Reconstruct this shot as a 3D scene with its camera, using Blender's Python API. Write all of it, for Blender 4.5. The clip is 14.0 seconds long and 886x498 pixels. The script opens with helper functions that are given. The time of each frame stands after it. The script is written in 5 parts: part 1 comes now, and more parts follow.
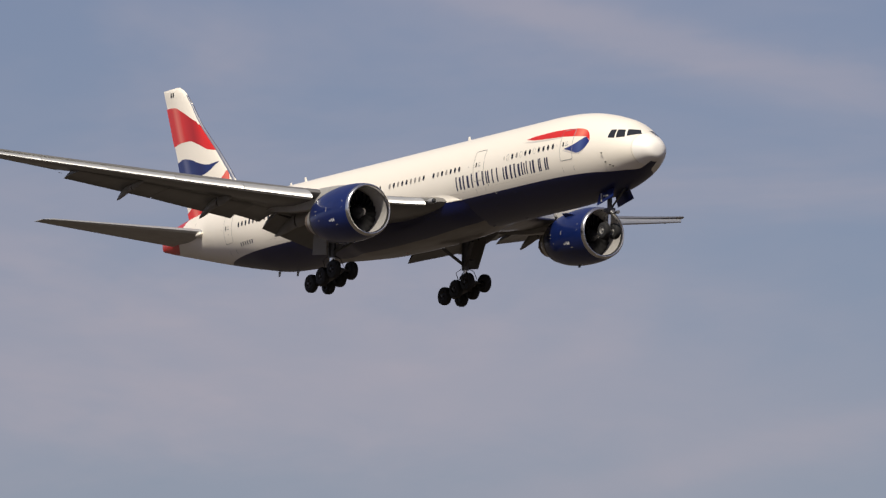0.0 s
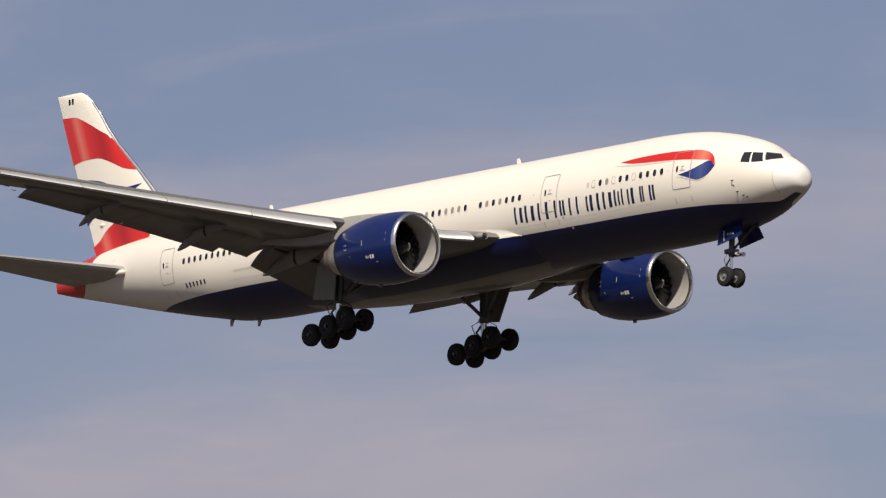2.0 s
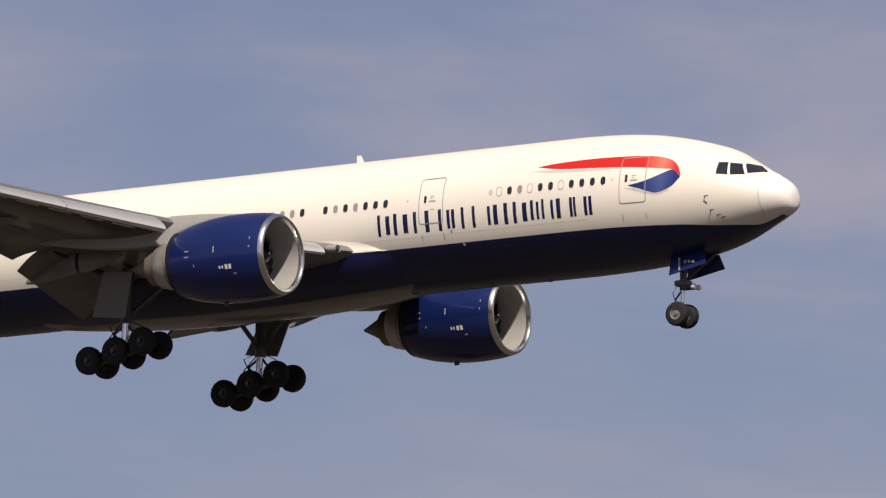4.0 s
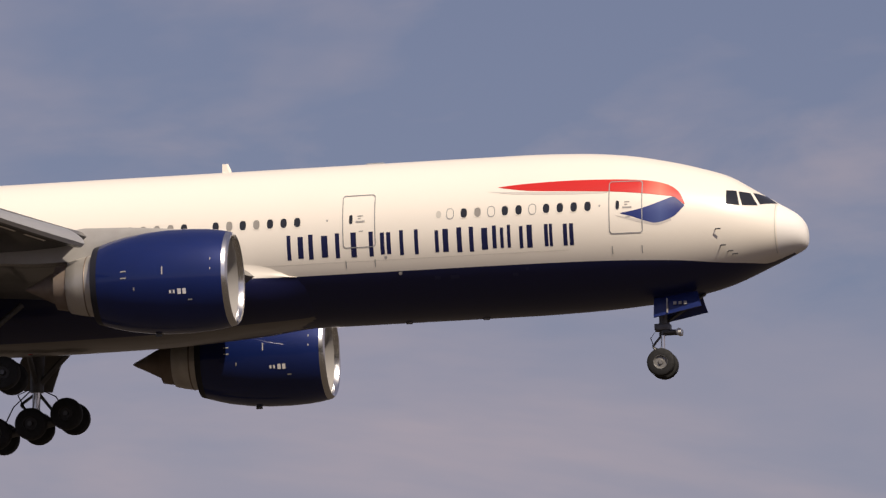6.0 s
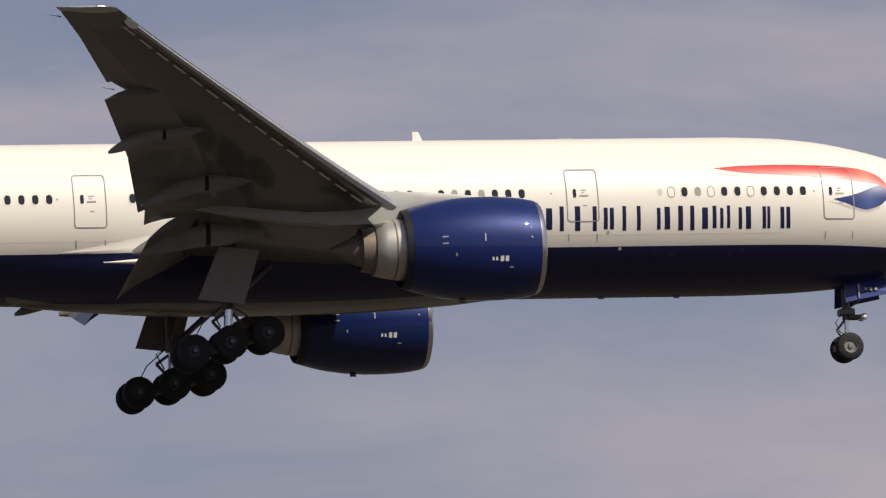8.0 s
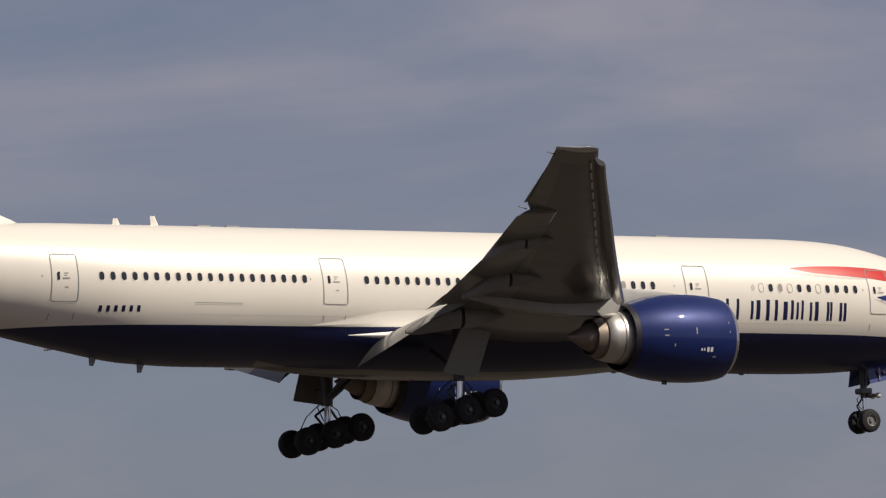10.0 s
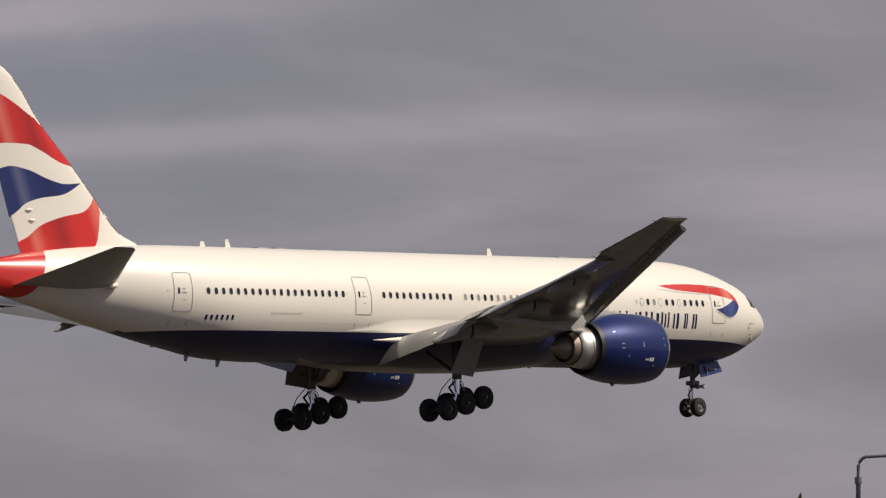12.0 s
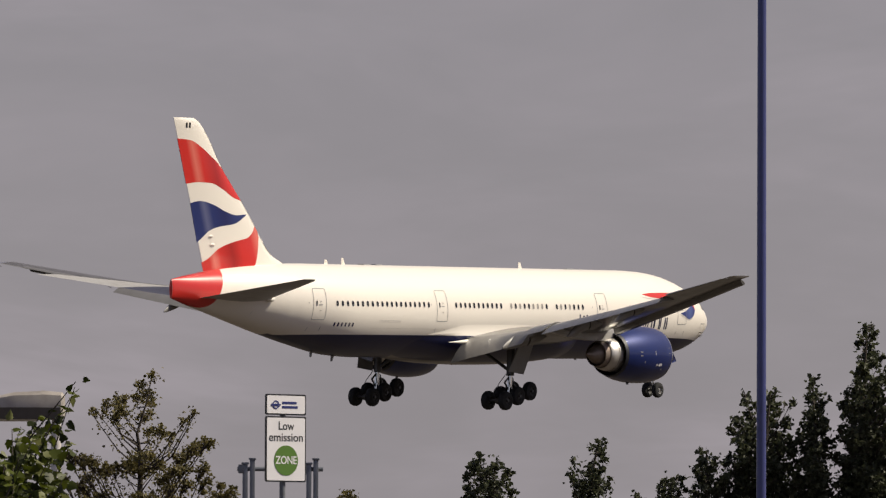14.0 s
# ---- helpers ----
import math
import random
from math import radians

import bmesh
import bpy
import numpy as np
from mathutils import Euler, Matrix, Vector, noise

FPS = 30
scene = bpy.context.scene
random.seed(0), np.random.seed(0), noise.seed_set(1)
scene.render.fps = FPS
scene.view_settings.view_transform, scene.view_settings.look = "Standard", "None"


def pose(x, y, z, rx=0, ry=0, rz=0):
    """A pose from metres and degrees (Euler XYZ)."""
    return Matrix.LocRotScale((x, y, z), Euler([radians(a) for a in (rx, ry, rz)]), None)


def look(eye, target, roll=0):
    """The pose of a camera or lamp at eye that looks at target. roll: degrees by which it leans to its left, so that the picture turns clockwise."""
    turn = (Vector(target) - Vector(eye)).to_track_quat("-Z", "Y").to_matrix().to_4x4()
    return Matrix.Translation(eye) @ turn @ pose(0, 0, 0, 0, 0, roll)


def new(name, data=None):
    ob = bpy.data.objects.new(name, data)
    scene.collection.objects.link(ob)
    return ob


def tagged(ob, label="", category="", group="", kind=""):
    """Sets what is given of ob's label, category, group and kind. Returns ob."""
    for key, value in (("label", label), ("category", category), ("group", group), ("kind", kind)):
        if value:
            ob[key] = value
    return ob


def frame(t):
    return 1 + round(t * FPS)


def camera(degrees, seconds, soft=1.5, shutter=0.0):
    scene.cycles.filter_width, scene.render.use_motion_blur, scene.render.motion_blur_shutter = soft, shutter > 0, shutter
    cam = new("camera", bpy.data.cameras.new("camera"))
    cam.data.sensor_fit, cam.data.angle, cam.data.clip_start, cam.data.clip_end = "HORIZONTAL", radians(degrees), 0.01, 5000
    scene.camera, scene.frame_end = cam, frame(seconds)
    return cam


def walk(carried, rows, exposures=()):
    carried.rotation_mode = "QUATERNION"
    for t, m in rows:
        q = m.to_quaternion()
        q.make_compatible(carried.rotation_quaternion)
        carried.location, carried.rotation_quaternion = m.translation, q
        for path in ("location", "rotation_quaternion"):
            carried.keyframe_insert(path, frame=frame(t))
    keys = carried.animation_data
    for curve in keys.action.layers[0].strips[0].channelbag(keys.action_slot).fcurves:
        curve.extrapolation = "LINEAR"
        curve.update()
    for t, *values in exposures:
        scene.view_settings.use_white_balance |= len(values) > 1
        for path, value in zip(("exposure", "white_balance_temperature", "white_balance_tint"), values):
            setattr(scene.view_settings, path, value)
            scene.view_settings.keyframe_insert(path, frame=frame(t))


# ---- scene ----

# ---------------------------------------------------------------- camera
EYE = 1.7
# seconds, pan to the east of north, tilt up, lean; degrees
CAM_ROWS = [
    (0.0, -56.866, 6.611, 0.022),
    (0.5, -54.296, 7.404, -0.279),
    (1.0, -52.613, 7.836, -0.302),
    (1.5, -50.192, 7.457, 0.401),
    (2.0, -47.802, 7.641, 0.744),
    (2.5, -45.016, 7.799, -0.106),
    (3.0, -40.718, 8.150, -0.175),
    (3.5, -36.833, 8.357, -0.193),
    (4.0, -32.298, 8.546, -0.235),
    (4.5, -27.273, 8.704, -0.282),
    (4.9, -23.018, 8.797, -0.311),
    (5.3, -18.663, 8.851, -0.323),
    (5.5, -16.114, 8.949, -0.093),
    (6.0, -10.351, 8.941, -0.059),
    (6.5, -4.406, 8.639, 0.306),
    (7.0, 1.429, 8.498, 0.301),
    (7.5, 7.516, 8.165, 0.495),
    (8.0, 13.030, 7.528, 0.095),
    (8.5, 18.099, 7.127, -0.158),
    (8.7, 19.888, 6.933, -0.129),
    (9.1, 24.209, 6.561, -0.091),
    (9.5, 28.268, 6.262, 0.002),
    (10.0, 32.951, 5.931, 0.144),
    (10.4, 36.377, 5.649, 0.237),
    (10.8, 39.521, 5.302, 0.275),
    (11.0, 41.598, 5.147, 0.059),
    (11.5, 44.584, 4.640, 0.239),
    (12.0, 47.557, 4.071, -0.172),
    (12.5, 50.628, 3.470, 0.337),
    (13.0, 52.589, 3.013, -0.008),
    (13.5, 54.759, 2.778, -0.819),
    (14.0, 56.616, 2.705, -0.190),
]


def aim(pan, tilt, lean):
    return (Matrix.Translation((0, 0, EYE)) @ Matrix.Rotation(radians(-pan), 4, "Z") @ Matrix.Rotation(radians(tilt), 4, "X")
            @ Matrix.Rotation(radians(lean), 4, "Y") @ Matrix.Rotation(radians(90), 4, "X"))


cam = camera(5.848, 14.0, soft=1.3)
walk(cam, [(t, aim(a, b, c)) for t, a, b, c in CAM_ROWS], [(0.0, 0.05, 6340, 8), (0.5, 0.02, 6260, 7), (1.0, -0.03, 6240, 6), (1.5, 0.03, 6340, 8), (3.0, 0.12, 6420, 9), (5.5, 0.06, 6690, 15), (6.0, -0.02, 6730, 14), (7.0, -0.10, 6590, 13), (7.5, -0.02, 6440, 10), (8.0, 0.03, 6300, 7), (8.5, 0.10, 6400, 9), (11.0, -0.24, 6420, 9), (11.5, -0.12, 6380, 9), (12.0, -0.10, 6420, 9), (12.5, -0.15, 6420, 6), (13.0, 0.0, 6510, 7), (13.5, 0.08, 6520, 7), (14.0, 0.17, 6540, 8)])

# seconds, middle of the fuselage in metres, heading, pitch and bank in degrees
AIR_ROWS = [
    (0.0, -499.59, 323.59, 74.03, 0.22, 1.84, -1.07),
    (0.5, -464.25, 323.69, 72.33, 0.22, 1.60, -1.16),
    (1.0, -428.89, 323.78, 70.63, 0.23, 1.36, -1.26),
    (1.5, -393.53, 323.87, 68.92, 0.22, 1.12, -1.35),
    (2.0, -358.15, 323.95, 67.22, 0.22, 0.88, -1.53),
    (2.5, -322.77, 324.02, 65.51, 0.23, 0.64, -1.72),
    (3.0, -287.38, 324.09, 63.79, 0.23, 0.40, -1.90),
    (3.5, -251.98, 324.14, 62.08, 0.24, 0.59, -1.52),
    (4.0, -216.57, 324.20, 60.36, 0.25, 0.79, -1.13),
    (4.5, -181.15, 324.24, 58.63, 0.25, 0.99, -0.74),
    (5.0, -145.73, 324.28, 56.90, 0.26, 1.19, -0.39),
    (5.5, -110.29, 324.31, 55.17, 0.27, 1.38, -0.02),
    (6.0, -74.85, 324.34, 53.44, 0.22, 1.69, -0.36),
    (6.5, -39.40, 324.35, 51.70, 0.17, 1.99, -0.73),
    (7.0, -3.94, 324.37, 49.97, 0.11, 2.30, -1.10),
    (7.5, 31.53, 324.37, 48.22, 0.05, 2.34, -1.44),
    (8.0, 67.01, 324.37, 46.48, -0.01, 2.38, -1.78),
    (8.5, 102.50, 324.36, 44.73, -0.07, 2.43, -2.11),
    (9.0, 138.00, 324.34, 42.97, -0.11, 2.30, -1.92),
    (9.5, 173.50, 324.32, 41.22, -0.16, 2.18, -1.73),
    (10.0, 209.01, 324.29, 39.46, -0.20, 2.06, -1.53),
    (10.5, 244.54, 324.26, 37.69, -0.24, 1.94, -1.34),
    (11.0, 280.07, 324.22, 35.93, -0.28, 1.81, -1.15),
    (11.5, 315.61, 324.17, 34.16, -0.39, 1.83, -1.02),
    (12.0, 351.15, 324.11, 32.39, -0.48, 1.85, -0.89),
    (12.5, 386.71, 324.05, 30.61, -0.59, 1.87, -0.76),
    (13.0, 422.28, 323.98, 28.83, -0.92, 1.75, 0.21),
    (13.5, 457.85, 323.90, 27.05, -1.23, 1.63, 1.18),
    (14.0, 493.43, 323.82, 25.26, -1.56, 1.51, 2.14),
]

# ---------------------------------------------------------------- light
SUN_AZ, SUN_EL = 143.0, 48.0      # compass degrees from north (+y) to east (+x)


# streaks of cloud, and clear gaps where the strength is negative: azimuth and elevation of a point, slope, half width, half length, strength (degrees)
STREAKS = ((-55.322, 7.963, -0.26, 0.16, 3.0, 0.40), (-54.828, 5.251, 0.23, 0.13, 2.5, 0.22), (-57.500, 5.830, -0.05, 0.6, 4.0, 0.45), (-49.103, 6.095, 0.05, 0.5, 4.0, 0.45),
           (-39.724, 9.098, 0.13, 0.55, 5.5, 0.75), (41.661, 5.377, 0.07, 0.12, 6.0, 0.80), (40.856, 6.738, 0.03, 0.17, 6.0, 0.85), (45.384, 4.771, 0.05, 0.12, 4.5, 0.60),
           (17.640, 8.790, -0.03, 0.45, 5.5, 0.75), (17.137, 6.291, -0.02, 0.65, 6.0, 0.65), (50.414, 4.393, 0.0, 0.18, 3.0, 0.30), (-11.0, 8.0, 0.0, 1.1, 13.0, 0.26), (10.088, 8.305, 0.03, 0.5, 5.0, 0.35), (-9.0, 10.1, 0.0, 0.75, 4.5, -0.5), (41.5, 6.05, 0.04, 0.35, 5.0, -0.35), (-38.6, 8.3, 0.1, 0.5, 2.2, 0.3))


def make_world():
    w = bpy.data.worlds.new("sky")
    scene.world = w
    w.use_nodes = True
    nt = w.node_tree
    nt.nodes.clear()
    N, L = nt.nodes.new, nt.links.new

    def math_node(op, a, b=None, c=None, clamp=False):
        n = N("ShaderNodeMath")
        n.operation, n.use_clamp = op, clamp
        for i, v in enumerate((a, b, c)):
            if v is None:
                continue
            if isinstance(v, (int, float)):
                n.inputs[i].default_value = v
            else:
                L(v, n.inputs[i])
        return n.outputs[0]

    def noise_node(scale_vec, rot, detail, rough, dist, lo, hi):
        mp, n1, r1 = N("ShaderNodeMapping"), N("ShaderNodeTexNoise"), N("ShaderNodeMapRange")
        mp.inputs["Rotation"].default_value, mp.inputs["Scale"].default_value = rot, scale_vec
        n1.inputs["Scale"].default_value, n1.inputs["Detail"].default_value = 1.0, detail
        n1.inputs["Roughness"].default_value, n1.inputs["Distortion"].default_value = rough, dist
        r1.inputs["From Min"].default_value, r1.inputs["From Max"].default_value = lo, hi
        r1.interpolation_type = "SMOOTHSTEP"
        L(tc.outputs["Generated"], mp.inputs["Vector"]); L(mp.outputs[0], n1.inputs["Vector"]); L(n1.outputs["Fac"], r1.inputs["Value"])
        return n1.outputs["Fac"], r1.outputs[0]

    def mixed(fac, a, b):
        m = N("ShaderNodeMix"); m.data_type = "RGBA"
        L(fac, m.inputs[0])
        for i, v in ((6, a), (7, b)):
            if isinstance(v, tuple):
                m.inputs[i].default_value = v
            else:
                L(v, m.inputs[i])
        return m.outputs[2]

    out, bg, tc, sep = N("ShaderNodeOutputWorld"), N("ShaderNodeBackground"), N("ShaderNodeTexCoord"), N("ShaderNodeSeparateXYZ")
    L(tc.outputs["Generated"], sep.inputs[0])
    sky = N("ShaderNodeTexSky")
    sky.sky_type, sky.sun_disc = "NISHITA", False
    sky.sun_elevation, sky.sun_rotation = radians(SUN_EL), radians(SUN_AZ)
    sky.air_density, sky.dust_density, sky.ozone_density = 1.0, 1.2, 2.0
    dim = N("ShaderNodeMix"); dim.data_type, dim.blend_type = "RGBA", "MULTIPLY"
    dim.inputs[0].default_value, dim.inputs[7].default_value = 1.0, SKY_TINT
    L(sky.outputs[0], dim.inputs[6])
    # a veil that thickens to the east, broken cloud, then single streaks
    veil = N("ShaderNodeMapRange")
    veil.inputs["From Min"].default_value, veil.inputs["From Max"].default_value = 0.60, 0.80
    veil.inputs["To Min"].default_value, veil.inputs["To Max"].default_value = 0.20, 0.88
    veil.interpolation_type = "SMOOTHSTEP"
    L(sep.outputs["X"], veil.inputs["Value"])
    col = mixed(veil.outputs[0], dim.outputs[2], VEIL)
    _, broken = noise_node((9.0, 9.0, 38.0), (0.10, -0.06, 0.0), 5.0, 0.55, 0.6, 0.42, 0.75)
    _, mottle = noise_node((24.0, 24.0, 70.0), (0.05, 0.1, 0.3), 4.0, 0.6, 0.3, 0.35, 0.75)
    lumps, _ = noise_node((46.0, 46.0, 110.0), (0.0, 0.1, 0.5), 5.0, 0.6, 0.5, 0.3, 0.7)
    cover = math_node("MULTIPLY_ADD", broken, 0.55, math_node("MULTIPLY", mottle, 0.16))
    az = math_node("MULTIPLY", math_node("ARCTAN2", sep.outputs["X"], sep.outputs["Y"]), 57.2958)
    el = math_node("MULTIPLY", math_node("ARCSINE", sep.outputs["Z"]), 57.2958)
    for a0, e0, slope, hw, hl, power in STREAKS:
        da = math_node("SUBTRACT", az, a0)
        d = math_node("SUBTRACT", math_node("SUBTRACT", el, e0), math_node("MULTIPLY", da, slope))
        d = math_node("DIVIDE", d, hw)
        d = math_node("ADD", d, math_node("MULTIPLY", math_node("SUBTRACT", lumps, 0.5), 1.8))
        across = math_node("DIVIDE", 1.0, math_node("ADD", 1.0, math_node("POWER", math_node("ABSOLUTE", d), 3.0)))
        along = math_node("SUBTRACT", 1.0, math_node("POWER", math_node("ABSOLUTE", math_node("DIVIDE", da, hl)), 2.0), clamp=True)
        cover = math_node("MULTIPLY_ADD", math_node("MULTIPLY", across, along), power, cover, clamp=True)
    col = mixed(cover, col, CLOUD)
    bg.inputs["Strength"].default_value = 0.1
    L(col, bg.inputs["Color"]); L(bg.outputs[0], out.inputs["Surface"])


SKY_TINT = (0.60, 0.545, 0.635, 1)
VEIL = (2.55, 2.33, 2.50, 1)
CLOUD = (4.15, 3.66, 4.08, 1)
make_world()
sun = new("sun", bpy.data.lights.new("sun", "SUN"))
sun.data.energy, sun.data.angle, sun.data.color = 4.45, radians(0.5), (1.0, 0.905, 0.745)
sun.matrix_basis = look((200 * math.sin(radians(SUN_AZ)), 200 * math.cos(radians(SUN_AZ)), 200 * math.tan(radians(SUN_EL))), (0, 0, 0))

# ---------------------------------------------------------------- materials


def material(name, color, rough=0.5, metal=0.0, coat=0.0, vary=0.0, scale=3.0, bump=0.0, bump_scale=40.0, streak=(1, 1, 1), spec=0.5, dirt=None, coat_rough=0.08):
    """A painted or bare surface: two scales of variation in colour and gloss, and fine relief."""
    m = bpy.data.materials.new(name)
    m.use_nodes = True
    nt = m.node_tree
    N, L = nt.nodes.new, nt.links.new
    b = nt.nodes["Principled BSDF"]
    b.inputs["Base Color"].default_value = (*color, 1)
    b.inputs["Roughness"].default_value, b.inputs["Metallic"].default_value = rough, metal
    b.inputs["Coat Weight"].default_value, b.inputs["Coat Roughness"].default_value = coat, coat_rough
    b.inputs["Specular IOR Level"].default_value = spec
    if vary or bump:
        tc, mp = N("ShaderNodeTexCoord"), N("ShaderNodeMapping")
        mp.inputs["Scale"].default_value = streak
        L(tc.outputs["Object"], mp.inputs[0])
    if vary:
        n1, n2 = N("ShaderNodeTexNoise"), N("ShaderNodeTexNoise")
        n1.inputs["Scale"].default_value, n1.inputs["Detail"].default_value = scale, 6
        n2.inputs["Scale"].default_value, n2.inputs["Detail"].default_value = scale * 0.17, 3
        L(mp.outputs[0], n1.inputs["Vector"]); L(mp.outputs[0], n2.inputs["Vector"])
        ad = N("ShaderNodeMath"); ad.operation = "ADD"
        L(n1.outputs["Fac"], ad.inputs[0]); L(n2.outputs["Fac"], ad.inputs[1])
        mr = N("ShaderNodeMapRange")
        mr.inputs["From Min"].default_value, mr.inputs["From Max"].default_value = 0.7, 1.3
        mr.interpolation_type = "SMOOTHSTEP"
        L(ad.outputs[0], mr.inputs["Value"])
        mix = N("ShaderNodeMix"); mix.data_type = "RGBA"
        other = dirt or tuple(c * 0.55 for c in color)
        mix.inputs[6].default_value = (*color, 1)
        mix.inputs[7].default_value = (*[c + (o - c) * vary for c, o in zip(color, other)], 1)
        L(mr.outputs[0], mix.inputs[0]); L(mix.outputs[2], b.inputs["Base Color"])
        rr = N("ShaderNodeMapRange")
        rr.inputs["To Min"].default_value, rr.inputs["To Max"].default_value = rough * 0.85, min(1, rough * 1.25)
        L(n1.outputs["Fac"], rr.inputs["Value"]); L(rr.outputs[0], b.inputs["Roughness"])
    if bump:
        n3, bp = N("ShaderNodeTexNoise"), N("ShaderNodeBump")
        n3.inputs["Scale"].default_value, n3.inputs["Detail"].default_value = bump_scale, 4
        L(mp.outputs[0], n3.inputs["Vector"])
        bp.inputs["Strength"].default_value, bp.inputs["Distance"].default_value = bump, 0.02
        L(n3.outputs["Fac"], bp.inputs["Height"]); L(bp.outputs[0], b.inputs["Normal"])
    return m


def leaf_material(name, dark, light, pale):
    m = bpy.data.materials.new(name)
    m.use_nodes = True
    nt = m.node_tree
    N, L = nt.nodes.new, nt.links.new
    b = nt.nodes["Principled BSDF"]
    geo, cr = N("ShaderNodeNewGeometry"), N("ShaderNodeValToRGB")
    el = cr.color_ramp.elements
    el[0].color, el[1].position, el[1].color = (*dark, 1), 0.55, (*light, 1)
    for pos, c in ((0.82, light), (0.90, pale), (1.0, pale)):
        el.new(pos).color = (*c, 1)
    L(geo.outputs["Random Per Island"], cr.inputs[0]); L(cr.outputs[0], b.inputs["Base Color"])
    b.inputs["Roughness"].default_value, b.inputs["Specular IOR Level"].default_value = 0.5, 0.3
    tr, add, out = N("ShaderNodeBsdfTranslucent"), N("ShaderNodeMixShader"), nt.nodes["Material Output"]
    L(cr.outputs[0], tr.inputs["Color"])
    add.inputs[0].default_value = 0.35
    L(b.outputs[0], add.inputs[1]); L(tr.outputs[0], add.inputs[2]); L(add.outputs[0], out.inputs["Surface"])
    return m


WHITE = material("white_paint", (0.85, 0.795, 0.715), 0.36, coat=0.2, vary=0.12, scale=0.5, streak=(0.4, 1, 1), dirt=(0.70, 0.63, 0.55))
RADOME = material("radome_paint", (0.86, 0.83, 0.80), 0.4, vary=0.08, scale=0.8)
NAVY = material("navy_paint", (0.006, 0.009, 0.058), 0.34, coat=0.15, vary=0.25, scale=0.6, streak=(0.4, 1, 1))
NAVY_PANEL = material("worn_navy_panel", (0.022, 0.024, 0.075), 0.45, vary=0.3, scale=2)
BLUE = material("blue_paint", (0.006, 0.019, 0.125), 0.42, metal=0.25, coat=0.75, coat_rough=0.03, spec=0.25, vary=0.3, scale=0.8)
RED = material("red_paint", (0.62, 0.022, 0.016), 0.32, coat=0.4, vary=0.25, scale=0.5)
FLAG_BLUE = material("flag_blue_paint", (0.012, 0.024, 0.13), 0.32, coat=0.4, vary=0.2, scale=0.5)


def fold_paint(name, deep, plain, pale):
    """Flag paint on the fin: folds drawn as lighter and deeper stripes beside the rudder's rear edge."""
    m = material(name, plain, 0.32, coat=0.4)
    nt = m.node_tree
    N, L = nt.nodes.new, nt.links.new
    tc, sep, ml, ad, mr, cr = N("ShaderNodeTexCoord"), N("ShaderNodeSeparateXYZ"), N("ShaderNodeMath"), N("ShaderNodeMath"), N("ShaderNodeMapRange"), N("ShaderNodeValToRGB")
    L(tc.outputs["Object"], sep.inputs[0])
    ml.operation, ml.inputs[1].default_value = "MULTIPLY", 0.362
    L(sep.outputs["Z"], ml.inputs[0])
    ad.operation = "ADD"
    L(sep.outputs["X"], ad.inputs[0]); L(ml.outputs[0], ad.inputs[1])
    mr.inputs["From Min"].default_value, mr.inputs["From Max"].default_value = -57.95, -50.5
    L(ad.outputs[0], mr.inputs["Value"]); L(mr.outputs[0], cr.inputs[0])
    el = cr.color_ramp.elements
    el[0].color, el[1].color = (*plain, 1), (*plain, 1)
    for pos, c in ((0.03, plain), (0.10, pale), (0.19, plain), (0.36, deep), (0.50, plain), (0.66, plain), (0.78, pale), (0.90, plain)):
        el.new(pos).color = (*c, 1)
    L(cr.outputs[0], nt.nodes["Principled BSDF"].inputs["Base Color"])
    return m


def ribbon_paint(name, plain, pale):
    """Ribbon paint that pales at its forward turn."""
    m = material(name, plain, 0.32, coat=0.3)
    nt = m.node_tree
    N, L = nt.nodes.new, nt.links.new
    tc, sep, mr, cr = N("ShaderNodeTexCoord"), N("ShaderNodeSeparateXYZ"), N("ShaderNodeMapRange"), N("ShaderNodeValToRGB")
    L(tc.outputs["Object"], sep.inputs[0])
    mr.inputs["From Min"].default_value, mr.inputs["From Max"].default_value = -11.7, -4.5
    L(sep.outputs["X"], mr.inputs["Value"]); L(mr.outputs[0], cr.inputs[0])
    el = cr.color_ramp.elements
    el[0].color, el[1].color = (*plain, 1), (*plain, 1)
    for pos, c in ((0.74, plain), (0.86, pale), (0.95, plain)):
        el.new(pos).color = (*c, 1)
    L(cr.outputs[0], nt.nodes["Principled BSDF"].inputs["Base Color"])
    return m


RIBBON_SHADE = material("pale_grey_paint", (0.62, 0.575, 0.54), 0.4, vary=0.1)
RIBBON_RED = ribbon_paint("ribbon_red", (0.60, 0.020, 0.015), (0.72, 0.20, 0.14))
RIBBON_BLUE = ribbon_paint("ribbon_blue", (0.014, 0.026, 0.16), (0.06, 0.09, 0.26))
FIN_RED = fold_paint("fin_red_paint", (0.36, 0.010, 0.008), (0.60, 0.022, 0.016), (0.70, 0.16, 0.12))
FIN_BLUE = fold_paint("fin_blue_paint", (0.006, 0.010, 0.09), (0.012, 0.024, 0.13), (0.10, 0.11, 0.22))
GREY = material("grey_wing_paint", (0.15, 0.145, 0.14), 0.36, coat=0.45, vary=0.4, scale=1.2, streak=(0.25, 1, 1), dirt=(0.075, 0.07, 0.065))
DOOR_GREY = material("gear_door_paint", (0.22, 0.21, 0.20), 0.45, vary=0.3, scale=1.5, dirt=(0.18, 0.17, 0.15))
LIGHT_GREY = material("light_grey_paint", (0.40, 0.39, 0.38), 0.42, vary=0.3, scale=1.5, dirt=(0.20, 0.18, 0.165))
FAIRING_GREY = material("stained_fairing_paint", (0.24, 0.23, 0.22), 0.42, vary=0.5, scale=1.8, streak=(0.4, 1, 1), dirt=(0.09, 0.08, 0.07))
